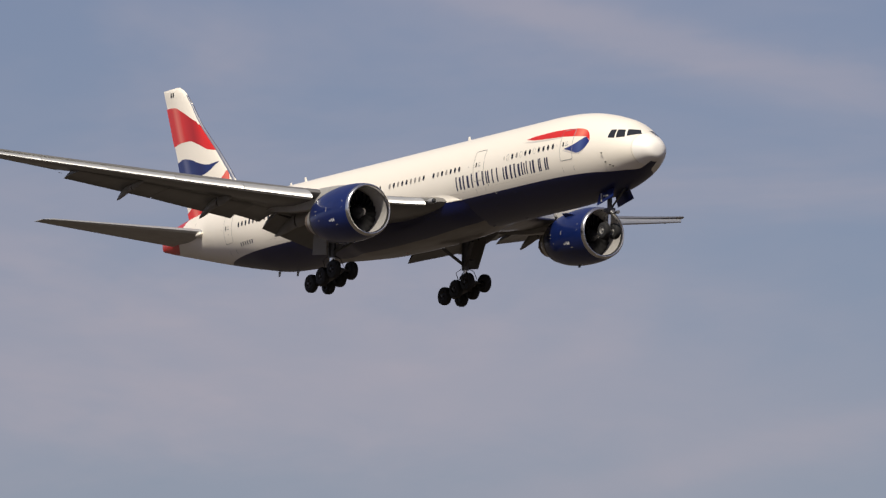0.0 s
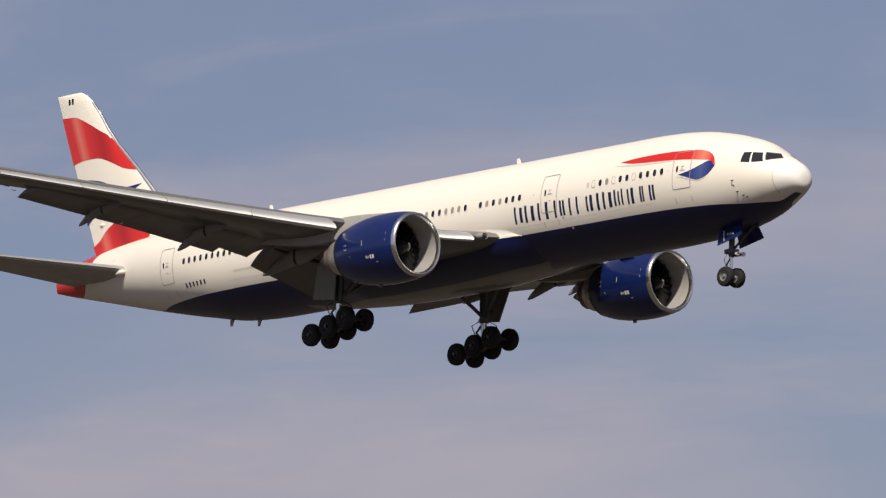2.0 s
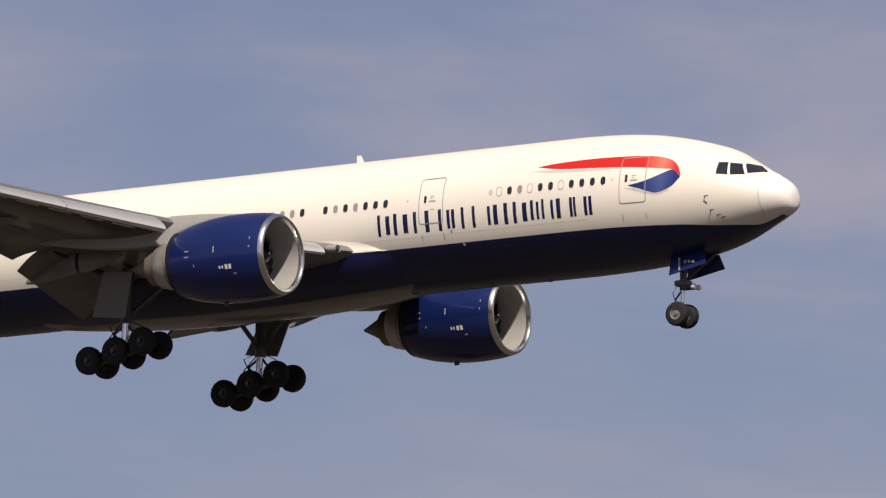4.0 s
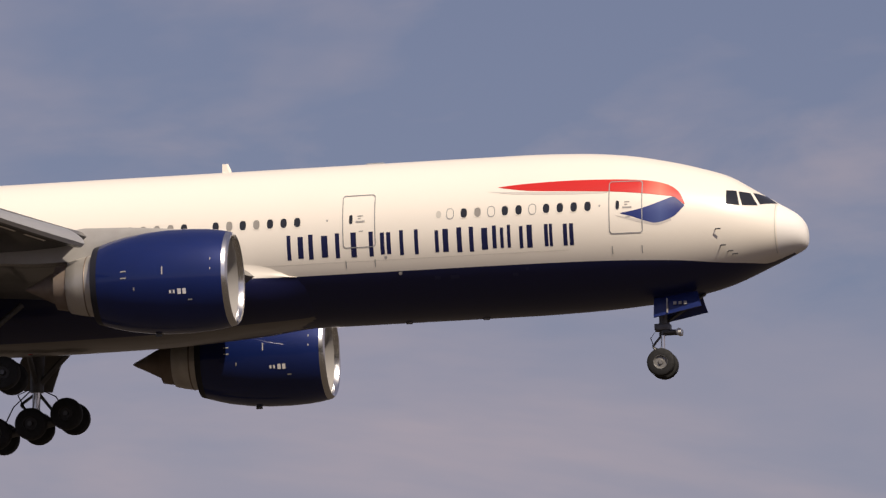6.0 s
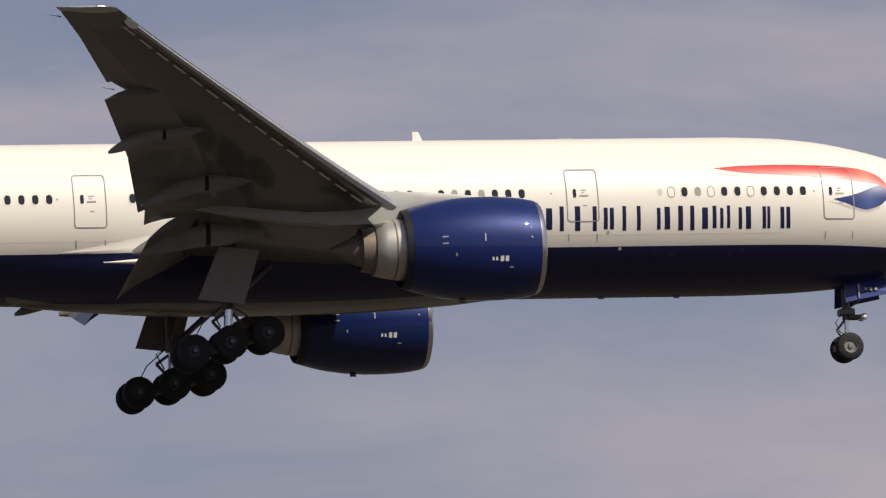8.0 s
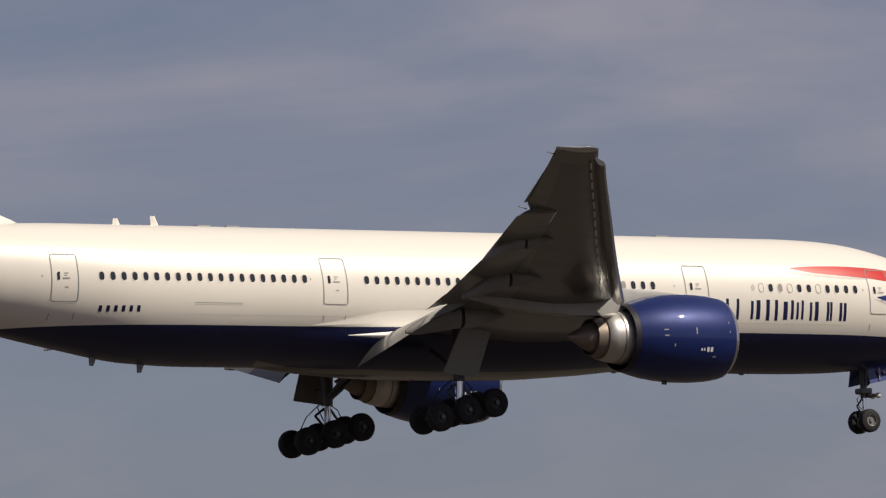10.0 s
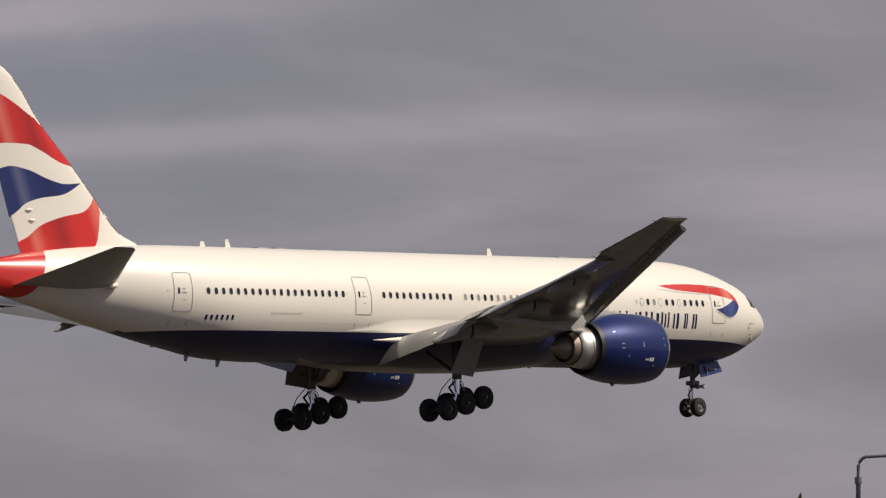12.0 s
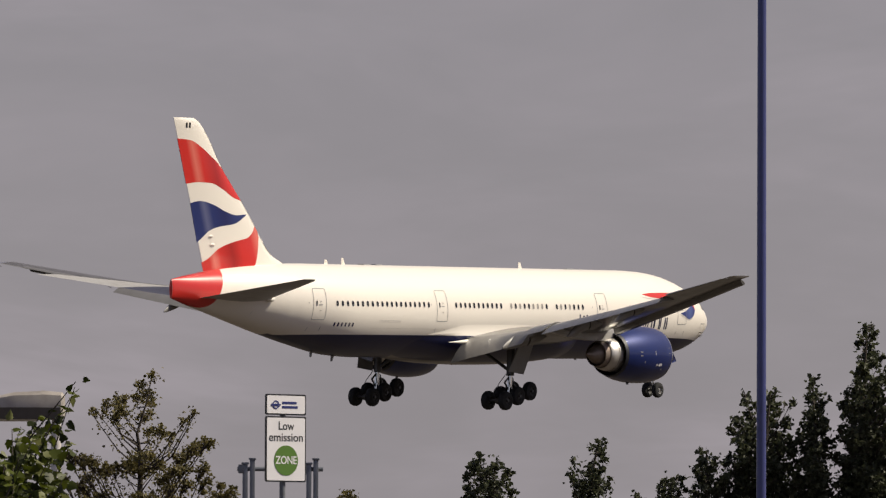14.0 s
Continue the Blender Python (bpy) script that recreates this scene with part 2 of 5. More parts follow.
BELLY_GREY = material("oil_stained_belly_paint", (0.17, 0.155, 0.145), 0.3, coat=0.4, vary=0.7, scale=1.4, streak=(0.2, 1, 1), dirt=(0.09, 0.075, 0.065))
NOSE_RIM = material("pale_wheel_rim", (0.22, 0.215, 0.21), 0.5, metal=0.3, vary=0.4, scale=9)
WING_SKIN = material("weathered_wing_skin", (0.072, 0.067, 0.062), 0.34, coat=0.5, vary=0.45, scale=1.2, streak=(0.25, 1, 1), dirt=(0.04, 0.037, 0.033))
METAL = material("bare_aluminium", (0.72, 0.72, 0.72), 0.28, metal=1.0, vary=0.2, scale=2)
SLAT = material("slat_paint", (0.60, 0.60, 0.60), 0.36, metal=0.65, vary=0.2, scale=2)
SOOT_SHADE = material("sooty_shaded_nozzle", (0.014, 0.015, 0.024), 0.5, vary=0.4, scale=2)
CORE = material("core_cowl_metal", (0.66, 0.635, 0.60), 0.42, metal=0.75, vary=0.35, scale=2, dirt=(0.35, 0.30, 0.25))
SEAM = material("skin_seam", (0.58, 0.55, 0.50), 0.5)
MARK = material("door_placard", (0.36, 0.35, 0.34), 0.6)
LIP = material("polished_lip", (0.80, 0.80, 0.80), 0.22, metal=1.0, vary=0.15, scale=2)
DUCT = material("inlet_duct_lining", (0.36, 0.345, 0.34), 0.5, vary=0.2, scale=2)
HOT = material("heat_stained_steel", (0.25, 0.205, 0.175), 0.5, metal=0.5, vary=0.5, scale=2.5, dirt=(0.16, 0.11, 0.08))
DARK = material("dark_cavity", (0.015, 0.015, 0.016), 0.7, vary=0.3)
FAN = material("fan_blade", (0.035, 0.035, 0.038), 0.35, metal=0.6, vary=0.2)
STEEL = material("gear_steel", (0.13, 0.13, 0.135), 0.45, metal=0.7, vary=0.35, scale=6)
CHROME = material("chrome_piston", (0.8, 0.8, 0.8), 0.15, metal=1.0)
TYRE = material("tyre_rubber", (0.011, 0.011, 0.012), 0.75, vary=0.3, scale=8, bump=0.2, bump_scale=30)
RIM = material("wheel_rim", (0.055, 0.053, 0.052), 0.55, metal=0.4, vary=0.4, scale=9)
GLASS = material("cabin_glass", (0.02, 0.022, 0.028), 0.08, spec=0.8)
SHADE = material("lowered_window_blind", (0.30, 0.28, 0.26), 0.5, vary=0.2)
SEAL = material("grey_seal", (0.30, 0.30, 0.31), 0.6, vary=0.2)
BEACON = material("red_beacon_glass", (0.5, 0.01, 0.01), 0.15, coat=0.5)
LAMP_GLASS = material("lamp_glass", (0.75, 0.75, 0.72), 0.1, spec=0.8)
SIGN_WHITE = material("sign_white", (0.80, 0.78, 0.80), 0.45, vary=0.12, scale=5)
SIGN_BLACK = material("sign_black", (0.012, 0.012, 0.016), 0.45, vary=0.15, scale=5)
SIGN_GREEN = material("sign_green", (0.09, 0.19, 0.025), 0.45, vary=0.15, scale=5)
SIGN_BLUE = material("sign_blue", (0.02, 0.03, 0.16), 0.45, vary=0.1, scale=5)
POLE_GREY = material("galvanised_pole", (0.20, 0.21, 0.23), 0.5, metal=0.4, vary=0.3, scale=9)
SOCKET = material("dark_socket_housing", (0.06, 0.058, 0.058), 0.5, vary=0.3, scale=8)
LOW_SHADE = material("lantern_low_shade", (0.10, 0.085, 0.07), 0.6, vary=0.4, scale=8)
POLE_BLUE = material("blue_lacquered_pole", (0.045, 0.055, 0.19), 0.35, coat=0.3, vary=0.25, scale=6)
LANTERN_OLD = material("soiled_lantern", (0.40, 0.36, 0.32), 0.55, vary=0.45, scale=7, dirt=(0.12, 0.10, 0.085))
LANTERN = material("lantern_housing", (0.64, 0.60, 0.57), 0.5, vary=0.35, scale=8, dirt=(0.22, 0.20, 0.18))
BARK = material("bark", (0.055, 0.042, 0.032), 0.9, vary=0.5, scale=14, bump=0.6, bump_scale=30)
LEAF = leaf_material("lime_leaf", (0.013, 0.019, 0.004), (0.080, 0.098, 0.011), (0.17, 0.18, 0.065))
LEAF_SMALL = leaf_material("small_leaf", (0.055, 0.050, 0.016), (0.15, 0.125, 0.042), (0.22, 0.185, 0.08))
LEAF_DARK = leaf_material("dark_leaf", (0.024, 0.028, 0.015), (0.058, 0.065, 0.032), (0.10, 0.105, 0.06))
GRASS = material("rough_grass", (0.060, 0.049, 0.042), 0.95, vary=0.6, scale=0.6, bump=0.5, bump_scale=6, dirt=(0.053, 0.047, 0.034), spec=0.1)

# ---------------------------------------------------------------- mesh tools


def mesh_from(name, verts, faces, mats, index=None, smooth=True, sharp=35):
    me = bpy.data.meshes.new(name)
    me.from_pydata([tuple(v) for v in verts], [], faces)
    for m in mats if isinstance(mats, (list, tuple)) else [mats]:
        me.materials.append(m)
    if index is not None:
        me.polygons.foreach_set("material_index", index)
    me.polygons.foreach_set("use_smooth", [smooth] * len(me.polygons))
    me.update()
    if smooth and sharp:
        me.set_sharp_from_angle(angle=radians(sharp))
    return me


def part(name, me, parent, label=""):
    ob = new(name, me)
    ob.parent = parent
    if label:
        ob["label"] = label
    return ob


def loft(rings, cap=True, closed=True):
    """Vertices and faces of a skin through rings of equal length."""
    n = len(rings[0])
    verts = [v for r in rings for v in r]
    faces = []
    for i in range(len(rings) - 1):
        for j in range(n if closed else n - 1):
            k = (j + 1) % n
            faces.append((i * n + j, i * n + k, (i + 1) * n + k, (i + 1) * n + j))
    if cap:
        faces.append(tuple(range(n - 1, -1, -1)))
        faces.append(tuple(range((len(rings) - 1) * n, len(rings) * n)))
    return verts, faces


def revolve(profile, n=48, centre=(0, 0, 0), start=0.0):
    """Rings round the x axis through (x, radius) pairs."""
    cx, cy, cz = centre
    return [[(cx + x, cy + r * math.sin(start + 2 * math.pi * j / n), cz + r * math.cos(start + 2 * math.pi * j / n)) for j in range(n)] for x, r in profile]


def tube(points, radii, n=10):
    """A round bar along points."""
    pts = [Vector(p) for p in points]
    if not isinstance(radii, (list, tuple)):
        radii = [radii] * len(pts)
    rings = []
    for i, p in enumerate(pts):
        d = (pts[min(i + 1, len(pts) - 1)] - pts[max(i - 1, 0)]).normalized()
        u = d.orthogonal().normalized()
        if abs(d.z) < 0.95:
            u = d.cross(Vector((0, 0, 1))).normalized()
        v = d.cross(u)
        rings.append([tuple(p + radii[i] * (math.cos(2 * math.pi * j / n) * u + math.sin(2 * math.pi * j / n) * v)) for j in range(n)])
    return loft(rings)


def merge(*pieces):
    verts, faces = [], []
    for v, f in pieces:
        k = len(verts)
        verts += [tuple(p) for p in v]
        faces += [tuple(i + k for i in q) for q in f]
    return verts, faces


def block(x0, x1, y0, y1, z0, z1, bevel=0.02):
    """A box with bevelled edges."""
    bm = bmesh.new()
    bmesh.ops.create_cube(bm, size=1.0)
    for v in bm.verts:
        v.co = Vector(((x0 + x1) / 2 + v.co.x * (x1 - x0), (y0 + y1) / 2 + v.co.y * (y1 - y0), (z0 + z1) / 2 + v.co.z * (z1 - z0)))
    if bevel:
        bmesh.ops.bevel(bm, geom=list(bm.edges), offset=bevel, segments=2, affect="EDGES", profile=0.6)
    bm.verts.index_update()
    out = [v.co.copy() for v in bm.verts], [tuple(v.index for v in f.verts) for f in bm.faces]
    bm.free()
    return out


def slab(outline, normal, thick):
    """A plate with the given outline, thickened along normal."""
    nrm = Vector(normal).normalized() * thick / 2
    a = [Vector(p) + nrm for p in outline]
    b = [Vector(p) - nrm for p in outline]
    return loft([a, b])


def smooth_curve(xs, ys):
    """A monotone cubic through points with rising xs."""
    xs, ys = np.array(xs, float), np.array(ys, float)
    h, d = np.diff(xs), np.diff(ys) / np.diff(xs)
    m = np.zeros(len(xs))
    m[0], m[-1] = d[0], d[-1]
    for i in range(1, len(xs) - 1):
        if d[i - 1] * d[i] > 0:
            w1, w2 = 2 * h[i] + h[i - 1], h[i] + 2 * h[i - 1]
            m[i] = (w1 + w2) / (w1 / d[i - 1] + w2 / d[i])

    def at(x):
        x = min(max(x, xs[0]), xs[-1])
        i = min(max(int(np.searchsorted(xs, x)) - 1, 0), len(xs) - 2)
        t = (x - xs[i]) / h[i]
        return float((1 + 2 * t) * (1 - t) ** 2 * ys[i] + t * (1 - t) ** 2 * h[i] * m[i] + t * t * (3 - 2 * t) * ys[i + 1] + t * t * (t - 1) * h[i] * m[i + 1])
    return at


# ---------------------------------------------------------------- ground
gv, gf = [], []
R = [0, 30, 80, 200, 500, 1200, 3000, 4800]
for r in R[1:]:
    for j in range(48):
        gv.append((r * math.cos(2 * math.pi * j / 48), r * math.sin(2 * math.pi * j / 48), 0))
gf = loft([gv[i * 48:(i + 1) * 48] for i in range(len(R) - 1)], cap=False)[1] + [tuple(range(48))]
tagged(new("ground", mesh_from("ground", gv, gf, GRASS)), "rough sun-dried grass that runs to the horizon", "ground", kind="structure")

# ---------------------------------------------------------------- airliner
# x forward from the nose, y to the port side, z up from the fuselage axis
airliner = tagged(new("airliner"), "white twin-engine airliner with navy belly, gear and flaps down", "aircraft")

ztop = smooth_curve([.2, .215, .24, .32, .5, .75, 1.2, 1.86, 2.2, 3.13, 4.16, 5.27, 7.15, 8.9, 11, 48, 52, 55, 58, 60.5, 62.1, 62.4], [-.60, -.42, -.28, -.08, .16, .36, .64, 1.06, 1.28, 1.84, 2.2, 2.51, 2.88, 3.04, 3.1, 3.1, 3.02, 2.86, 2.55, 2.2, 1.94, 1.88])
zbot = smooth_curve([.2, .215, .24, .32, .5, .75, 1.2, 1.97, 3.12, 4.15, 6, 8.3, 11, 42, 45, 48.5, 52.5, 57, 61, 62.1, 62.4], [-.62, -.80, -.92, -1.06, -1.18, -1.30, -1.50, -1.83, -2.3, -2.58, -2.88, -3.04, -3.1, -3.1, -2.98, -2.42, -1.62, -.62, .3, .58, .66])
wide = smooth_curve([.2, .215, .24, .32, .5, .75, 1.2, 1.88, 3.06, 4.14, 5.3, 7, 9, 11, 42, 46, 50, 54, 57, 60, 61.5, 62.4], [.01, .22, .36, .55, .80, 1.02, 1.34, 1.74, 2.24, 2.5, 2.72, 2.95, 3.06, 3.1, 3.1, 2.98, 2.6, 2.0, 1.42, .75, .36, .12])
navy_line = smooth_curve([0, 1.15, 2.0, 3.1, 5, 9, 13, 41, 45, 47.8, 49.8, 52.4, 62.4], [-2.6, -1.60, -1.70, -1.73, -1.63, -1.55, -1.54, -1.55, -1.56, -1.57, -1.60, -1.68, -4])


def side(x, z, sign=-1, off=0.0):
    """The place on the fuselage's skin at x and height z, on the starboard side for sign -1."""
    s = -x
    c, h, w = (ztop(s) + zbot(s)) / 2, (ztop(s) - zbot(s)) / 2, wide(s)
    k = max(-.999, min(.999, (z - c) / h))
    y = w * math.sqrt(1 - k * k)
    n = Vector((0, y / w ** 2, (z - c) / h ** 2)).normalized()
    return Vector((x, sign * (y + off * n.y), z + off * n.z))


def build_fuselage():
    st = [.2, .203, .208, .215, .225, .24, .26, .29, .32, .37, .43, .5, .6, .72, .85] + [1 + .25 * i for i in range(16)] + [5 + .5 * i for i in range(12)] + [11 + i for i in range(31)] + [42 + .5 * i for i in range(38)] + [61, 61.4, 61.8, 62.1, 62.3, 62.4]
    rings, n1, n2 = [], 22, 14
    for s in st:
        c, h, w = (ztop(s) + zbot(s)) / 2, (ztop(s) - zbot(s)) / 2, wide(s)
        k = max(-.97, min(.97, (navy_line(s) - c) / h))
        a0 = math.acos(k)
        angs = [a0 * i / n1 for i in range(n1)] + [a0 + (math.pi - a0) * i / n2 for i in range(n2 + 1)]
        half = [(-s, -w * math.sin(a), c + h * math.cos(a)) for a in angs]
        other = [(-s, w * math.sin(a), c + h * math.cos(a)) for a in angs[-2:0:-1]]
        rings.append(half + other)
    verts, faces = loft(rings)
    n = len(rings[0])
    index = []
    for i in range(len(st) - 1):
        for j in range(n):
            jj = j if j < n1 + n2 else n - 1 - j
            index.append(1 if n1 <= jj < n1 + n2 and .7 < st[i] < 52.3 else 3 if st[i] < 1.2 else 0)
    index += [0, 2]
    return part("fuselage", mesh_from("fuselage", verts, faces, [WHITE, NAVY, RED, RADOME], index, sharp=60), airliner, "white fuselage with navy belly and red tail cone")


fuselage = build_fuselage()


def patch(rows_xz, mat, name, parent, sign=-1, off=0.006, label=""):
    """A painted area on the fuselage: rows of (x, z) points laid on the skin."""
    rings = [[side(x, z, sign, off) for x, z in r] for r in rows_xz]
    v, f = loft(rings, cap=False, closed=False)
    return part(name, mesh_from(name, v, f, mat), parent, label)


def bar_rows(x0, x1, z0, z1, nx=2, nz=3):
    return [[(x0 + (x1 - x0) * i / nx, z0 + (z1 - z0) * j / nz) for j in range(nz + 1)] for i in range(nx + 1)]


def curve_rows(top, bottom, n=28, nz=5):
    """Rows between two polylines that run side by side."""
    def along(pl, u):
        t = u * (len(pl) - 1)
        xs = smooth_curve(range(len(pl)), [p[0] for p in pl])
        zs = smooth_curve(range(len(pl)), [p[1] for p in pl])
        return xs(t), zs(t)
    out = []
    for i in range(n + 1):
        a, b = along(top, i / n), along(bottom, i / n)
        out.append([(a[0] + (b[0] - a[0]) * k / nz, a[1] + (b[1] - a[1]) * k / nz) for k in range(nz + 1)])
    return out


# red tail cone with a curved forward edge
for sg in (-1, 1):
    edge = smooth_curve([0, .1, .35, .63, .87, 1], [60.6, 59.8, 58.8, 58.2, 57.7, 57.3])
    cone = []
    for i in range(15):
        row = []
        for j in range(17):
            u = .001 + .998 * j / 16
            s = edge(u) + (62.39 - edge(u)) * i / 14
            k = -math.cos(math.pi * u)
            row.append((-s, (ztop(s) + zbot(s)) / 2 + (ztop(s) - zbot(s)) / 2 * k))
        cone.append(row)
    patch(cone, RED, "tail_cone_paint", fuselage, sg, .008, "red painted tail cone")

# ribbon mark by the forward door, plain shapes with a pale grey painted shade below
for sg in (-1, 1):
    patch(curve_rows([(-12.05, 1.30), (-11.0, 1.24), (-9.6, 1.16), (-8.4, 1.10), (-7.45, 1.05)], [(-12.0, 1.29), (-11.0, 1.14), (-9.6, 1.04), (-8.4, 1.00), (-7.45, 1.0)], 16, 2), RIBBON_SHADE, "ribbon_shade", fuselage, sg, .004)
    patch(curve_rows([(-7.15, .10), (-6.6, .00), (-6.1, -.14), (-5.66, -.24), (-5.10, -.08)], [(-7.1, .06), (-6.6, -.10), (-6.1, -.25), (-5.62, -.34), (-5.05, -.16)], 12, 2), RIBBON_SHADE, "ribbon_shade", fuselage, sg, .004)
for sg in (-1, 1):
    patch(curve_rows([(-11.64, 1.47), (-10.5, 1.56), (-8.8, 1.60), (-7.05, 1.56), (-5.9, 1.47), (-5.2, 1.28), (-4.76, .93), (-4.56, .48)],
                     [(-11.6, 1.45), (-10.5, 1.26), (-8.8, 1.15), (-7.2, 1.05), (-6.2, .95), (-5.5, .86), (-5.0, .78), (-4.6, .46)]), RIBBON_RED, "ribbon_upper", fuselage, sg, label="red painted ribbon shape")
    patch(curve_rows([(-6.97, .18), (-6.39, .29), (-5.8, .47), (-5.4, .63), (-5.0, .76), (-4.6, .45)],
                     [(-6.95, .16), (-6.5, .02), (-6.06, -.14), (-5.66, -.24), (-5.02, -.04), (-4.57, .40)]), RIBBON_BLUE, "ribbon_lower", fuselage, sg, label="dark blue painted ribbon shape")
# the airline's name stands as plain navy bars: middle and width of each bar in its cell, then its low and high end
UPRIGHT, PAIR, MAST = ((.5, .9, 0, 1),), ((.13, .19, 0, 1), (.87, .19, 0, 1)), ((.5, .26, 0, 1),)
STEM_STUBS, STEPS = ((.13, .20, 0, 1), (.74, .28, .05, .92)), ((.30, .26, .06, .94), (.70, .26, .06, .94))
LEAN, SPLAY = ((.28, .16, .04, .92), (.66, .24, .04, .96)), ((.18, .17, .08, 1), (.50, .14, .08, .9), (.80, .14, .08, 1))
FORK = ((.36, .24, .06, .96), (.66, .20, .06, .96))
for x0, x1, bars in ((-19.8, -19.06, STEM_STUBS), (-18.97, -18.1, STEM_STUBS), (-17.92, -17.74, UPRIGHT), (-17.61, -16.8, MAST), (-16.62, -16.44, UPRIGHT), (-16.28, -15.67, STEPS), (-15.46, -14.69, PAIR),
                     (-14.25, -13.36, LEAN), (-13.24, -13.03, UPRIGHT), (-12.78, -11.95, STEM_STUBS), (-11.95, -11.05, SPLAY), (-11.0, -10.15, LEAN), (-10.02, -9.42, FORK), (-9.26, -8.66, STEPS)):
    w, lo, hi = x1 - x0, -.94 - (x0 + 19.8) * .006, 0.0 - (x0 + 19.8) * .007
    for mid, bw, low, high in bars:
        patch(bar_rows(x0 + w * (mid - bw / 2), x0 + w * (mid + bw / 2), lo + (hi - lo) * low, lo + (hi - lo) * high), NAVY, "name_bar", fuselage)
for i in range(6):
    patch(bar_rows(-47.9 + .36 * i, -47.9 + .36 * i + .15, -1.02, -.76, 1, 1), NAVY, "registration_bar", fuselage)


def oval(x, z, w, h, n=16, power=2.6, off=0.008, sign=-1):
    out = []
    for j in range(n):
        a = 2 * math.pi * j / n
        ca, sa = math.cos(a), math.sin(a)
        out.append(side(x + w / 2 * math.copysign(abs(ca) ** (2 / power), ca), z + h / 2 * math.copysign(abs(sa) ** (2 / power), sa), sign, off))
    return out


def add_window(x, kind, sg):
    ring, hole = oval(x, .50, .30, .43, sign=sg, off=.010), oval(x, .50, .25, .38, sign=sg, off=.004)
    v, f = loft([ring, hole], cap=False)
    w = part("window", mesh_from("window_surround", v, f, WHITE if kind != 1 else SEAL), fuselage)
    pane = oval(x, .50, .245, .37, sign=sg, off=.006)
    part("pane", mesh_from("pane", pane, [tuple(range(len(pane)))], (GLASS, WHITE, SHADE)[kind], smooth=False), w)


WINDOWS = [(-8.2 - .526 * i) for i in range(11)] + [-19.36 - .527 * i for i in range(7)] + [-23.75 - .53 * i for i in range(9)] + [-29.2 - .53 * i for i in range(11)] + [-37.7 - .533 * i for i in range(20)]
rnd = random.Random(5)
for i, x in enumerate(WINDOWS):
    kind = 1 if i in (4, 7, 10) else 2 if rnd.random() < .35 and x > -29 else 0
    for sg in (-1, 1):
        add_window(x, kind, sg)


def door_ring(xc, zc, w, h, r, off, sg):
    """A rounded rectangle on the skin, closely spaced along its sides."""
    out = []
    for cx, cz, a0, (ex, ez) in ((w / 2 - r, h / 2 - r, 0, (-1, 0)), (-w / 2 + r, h / 2 - r, 90, (0, -1)), (-w / 2 + r, -h / 2 + r, 180, (1, 0)), (w / 2 - r, -h / 2 + r, 270, (0, 1))):
        arc = [(cx + r * math.cos(radians(a0 + 22.5 * k)), cz + r * math.sin(radians(a0 + 22.5 * k))) for k in range(5)]
        run = (w if ex else h) - 2 * r
        out += arc + [(arc[-1][0] + ex * run * k / 9, arc[-1][1] + ez * run * k / 9) for k in range(1, 9)]
    return [side(xc + x, zc + z, sg, off) for x, z in out]


def add_door(xc, sg, w=1.27, z0=-.61, z1=1.48):
    zc, h = (z0 + z1) / 2, z1 - z0
    v, f = loft([door_ring(xc, zc, w, h, .13, .014, sg), door_ring(xc, zc, w - .07, h - .07, .10, .016, sg)], cap=False)
    d = part("cabin_door", mesh_from("door_outline", v, f, SEAL), fuselage, "grey outlined cabin door")
    v = oval(xc - .30, .5, .13, .34, 14, 4, .016, sg)
    part("door_window", mesh_from("door_window", v, [tuple(range(14))], GLASS, smooth=False), d)
    for nm, dx, dz, ww, hh in (("door_handle", .06, .40, .34, .06), ("placard", .06, .62, .20, .035), ("placard", .08, .02, .16, .035), ("placard", .02, .52, .12, .03)):
        patch(bar_rows(xc + dx - ww / 2, xc + dx + ww / 2, dz - hh / 2, dz + hh / 2, 2, 1), MARK, nm, d, sg, .012)
    for dx in (-.56, .56):
        patch(bar_rows(xc + dx - .018, xc + dx + .018, -1.34, -1.06, 1, 2), MARK, "sill_mark", d, sg, .008)


for xc in (-6.77, -16.98, -36.14, -49.54):
    for sg in (-1, 1):
        add_door(xc, sg)
# skin seams that run along the cabin
for z in (-1.12,):
    patch(bar_rows(-44.0, -9.0, z, z + .010, 60, 1), SEAM, "skin_seam", fuselage, -1, .005)
for x, z, w, h in ((-18.2, .5, .07, .09), (-37.4, .5, .07, .09), (-7.75, .5, .07, .09), (-50.6, .5, .07, .09), (-16.0, -1.02, .12, .12), (-13.9, .5, .20, .30), (-15.5, -1.62, .14, .12)):
    o = oval(x, z, w, h, 10, 2, .007)
    part("skin_port", mesh_from("skin_port", o, [tuple(range(10))], SEAM if w > .13 else MARK, smooth=False), fuselage)
for x, z, w, h in ((-13.6, -1.90, .34, .12), (-14.2, -1.90, .22, .12), (-11.2, -1.92, .2, .10), (-24.0, -2.0, .3, .12), (-40.3, -1.95, .3, .12), (-42.0, -2.05, .2, .14), (-10.7, -1.75, .12, .10)):
    patch(bar_rows(x, x + w, z, z + h, 1, 1), NAVY_PANEL, "access_panel", fuselage)
# long service panel outlines on the rear side
for x0, x1, z0, z1 in ((-43.3, -40.9, -.70, -.62),):
    patch(bar_rows(x0, x1, z0, z0 + .02, 4, 1), SEAM, "service_panel", fuselage)
    patch(bar_rows(x0, x1, z1, z1 + .02, 4, 1), MARK, "service_panel", fuselage)


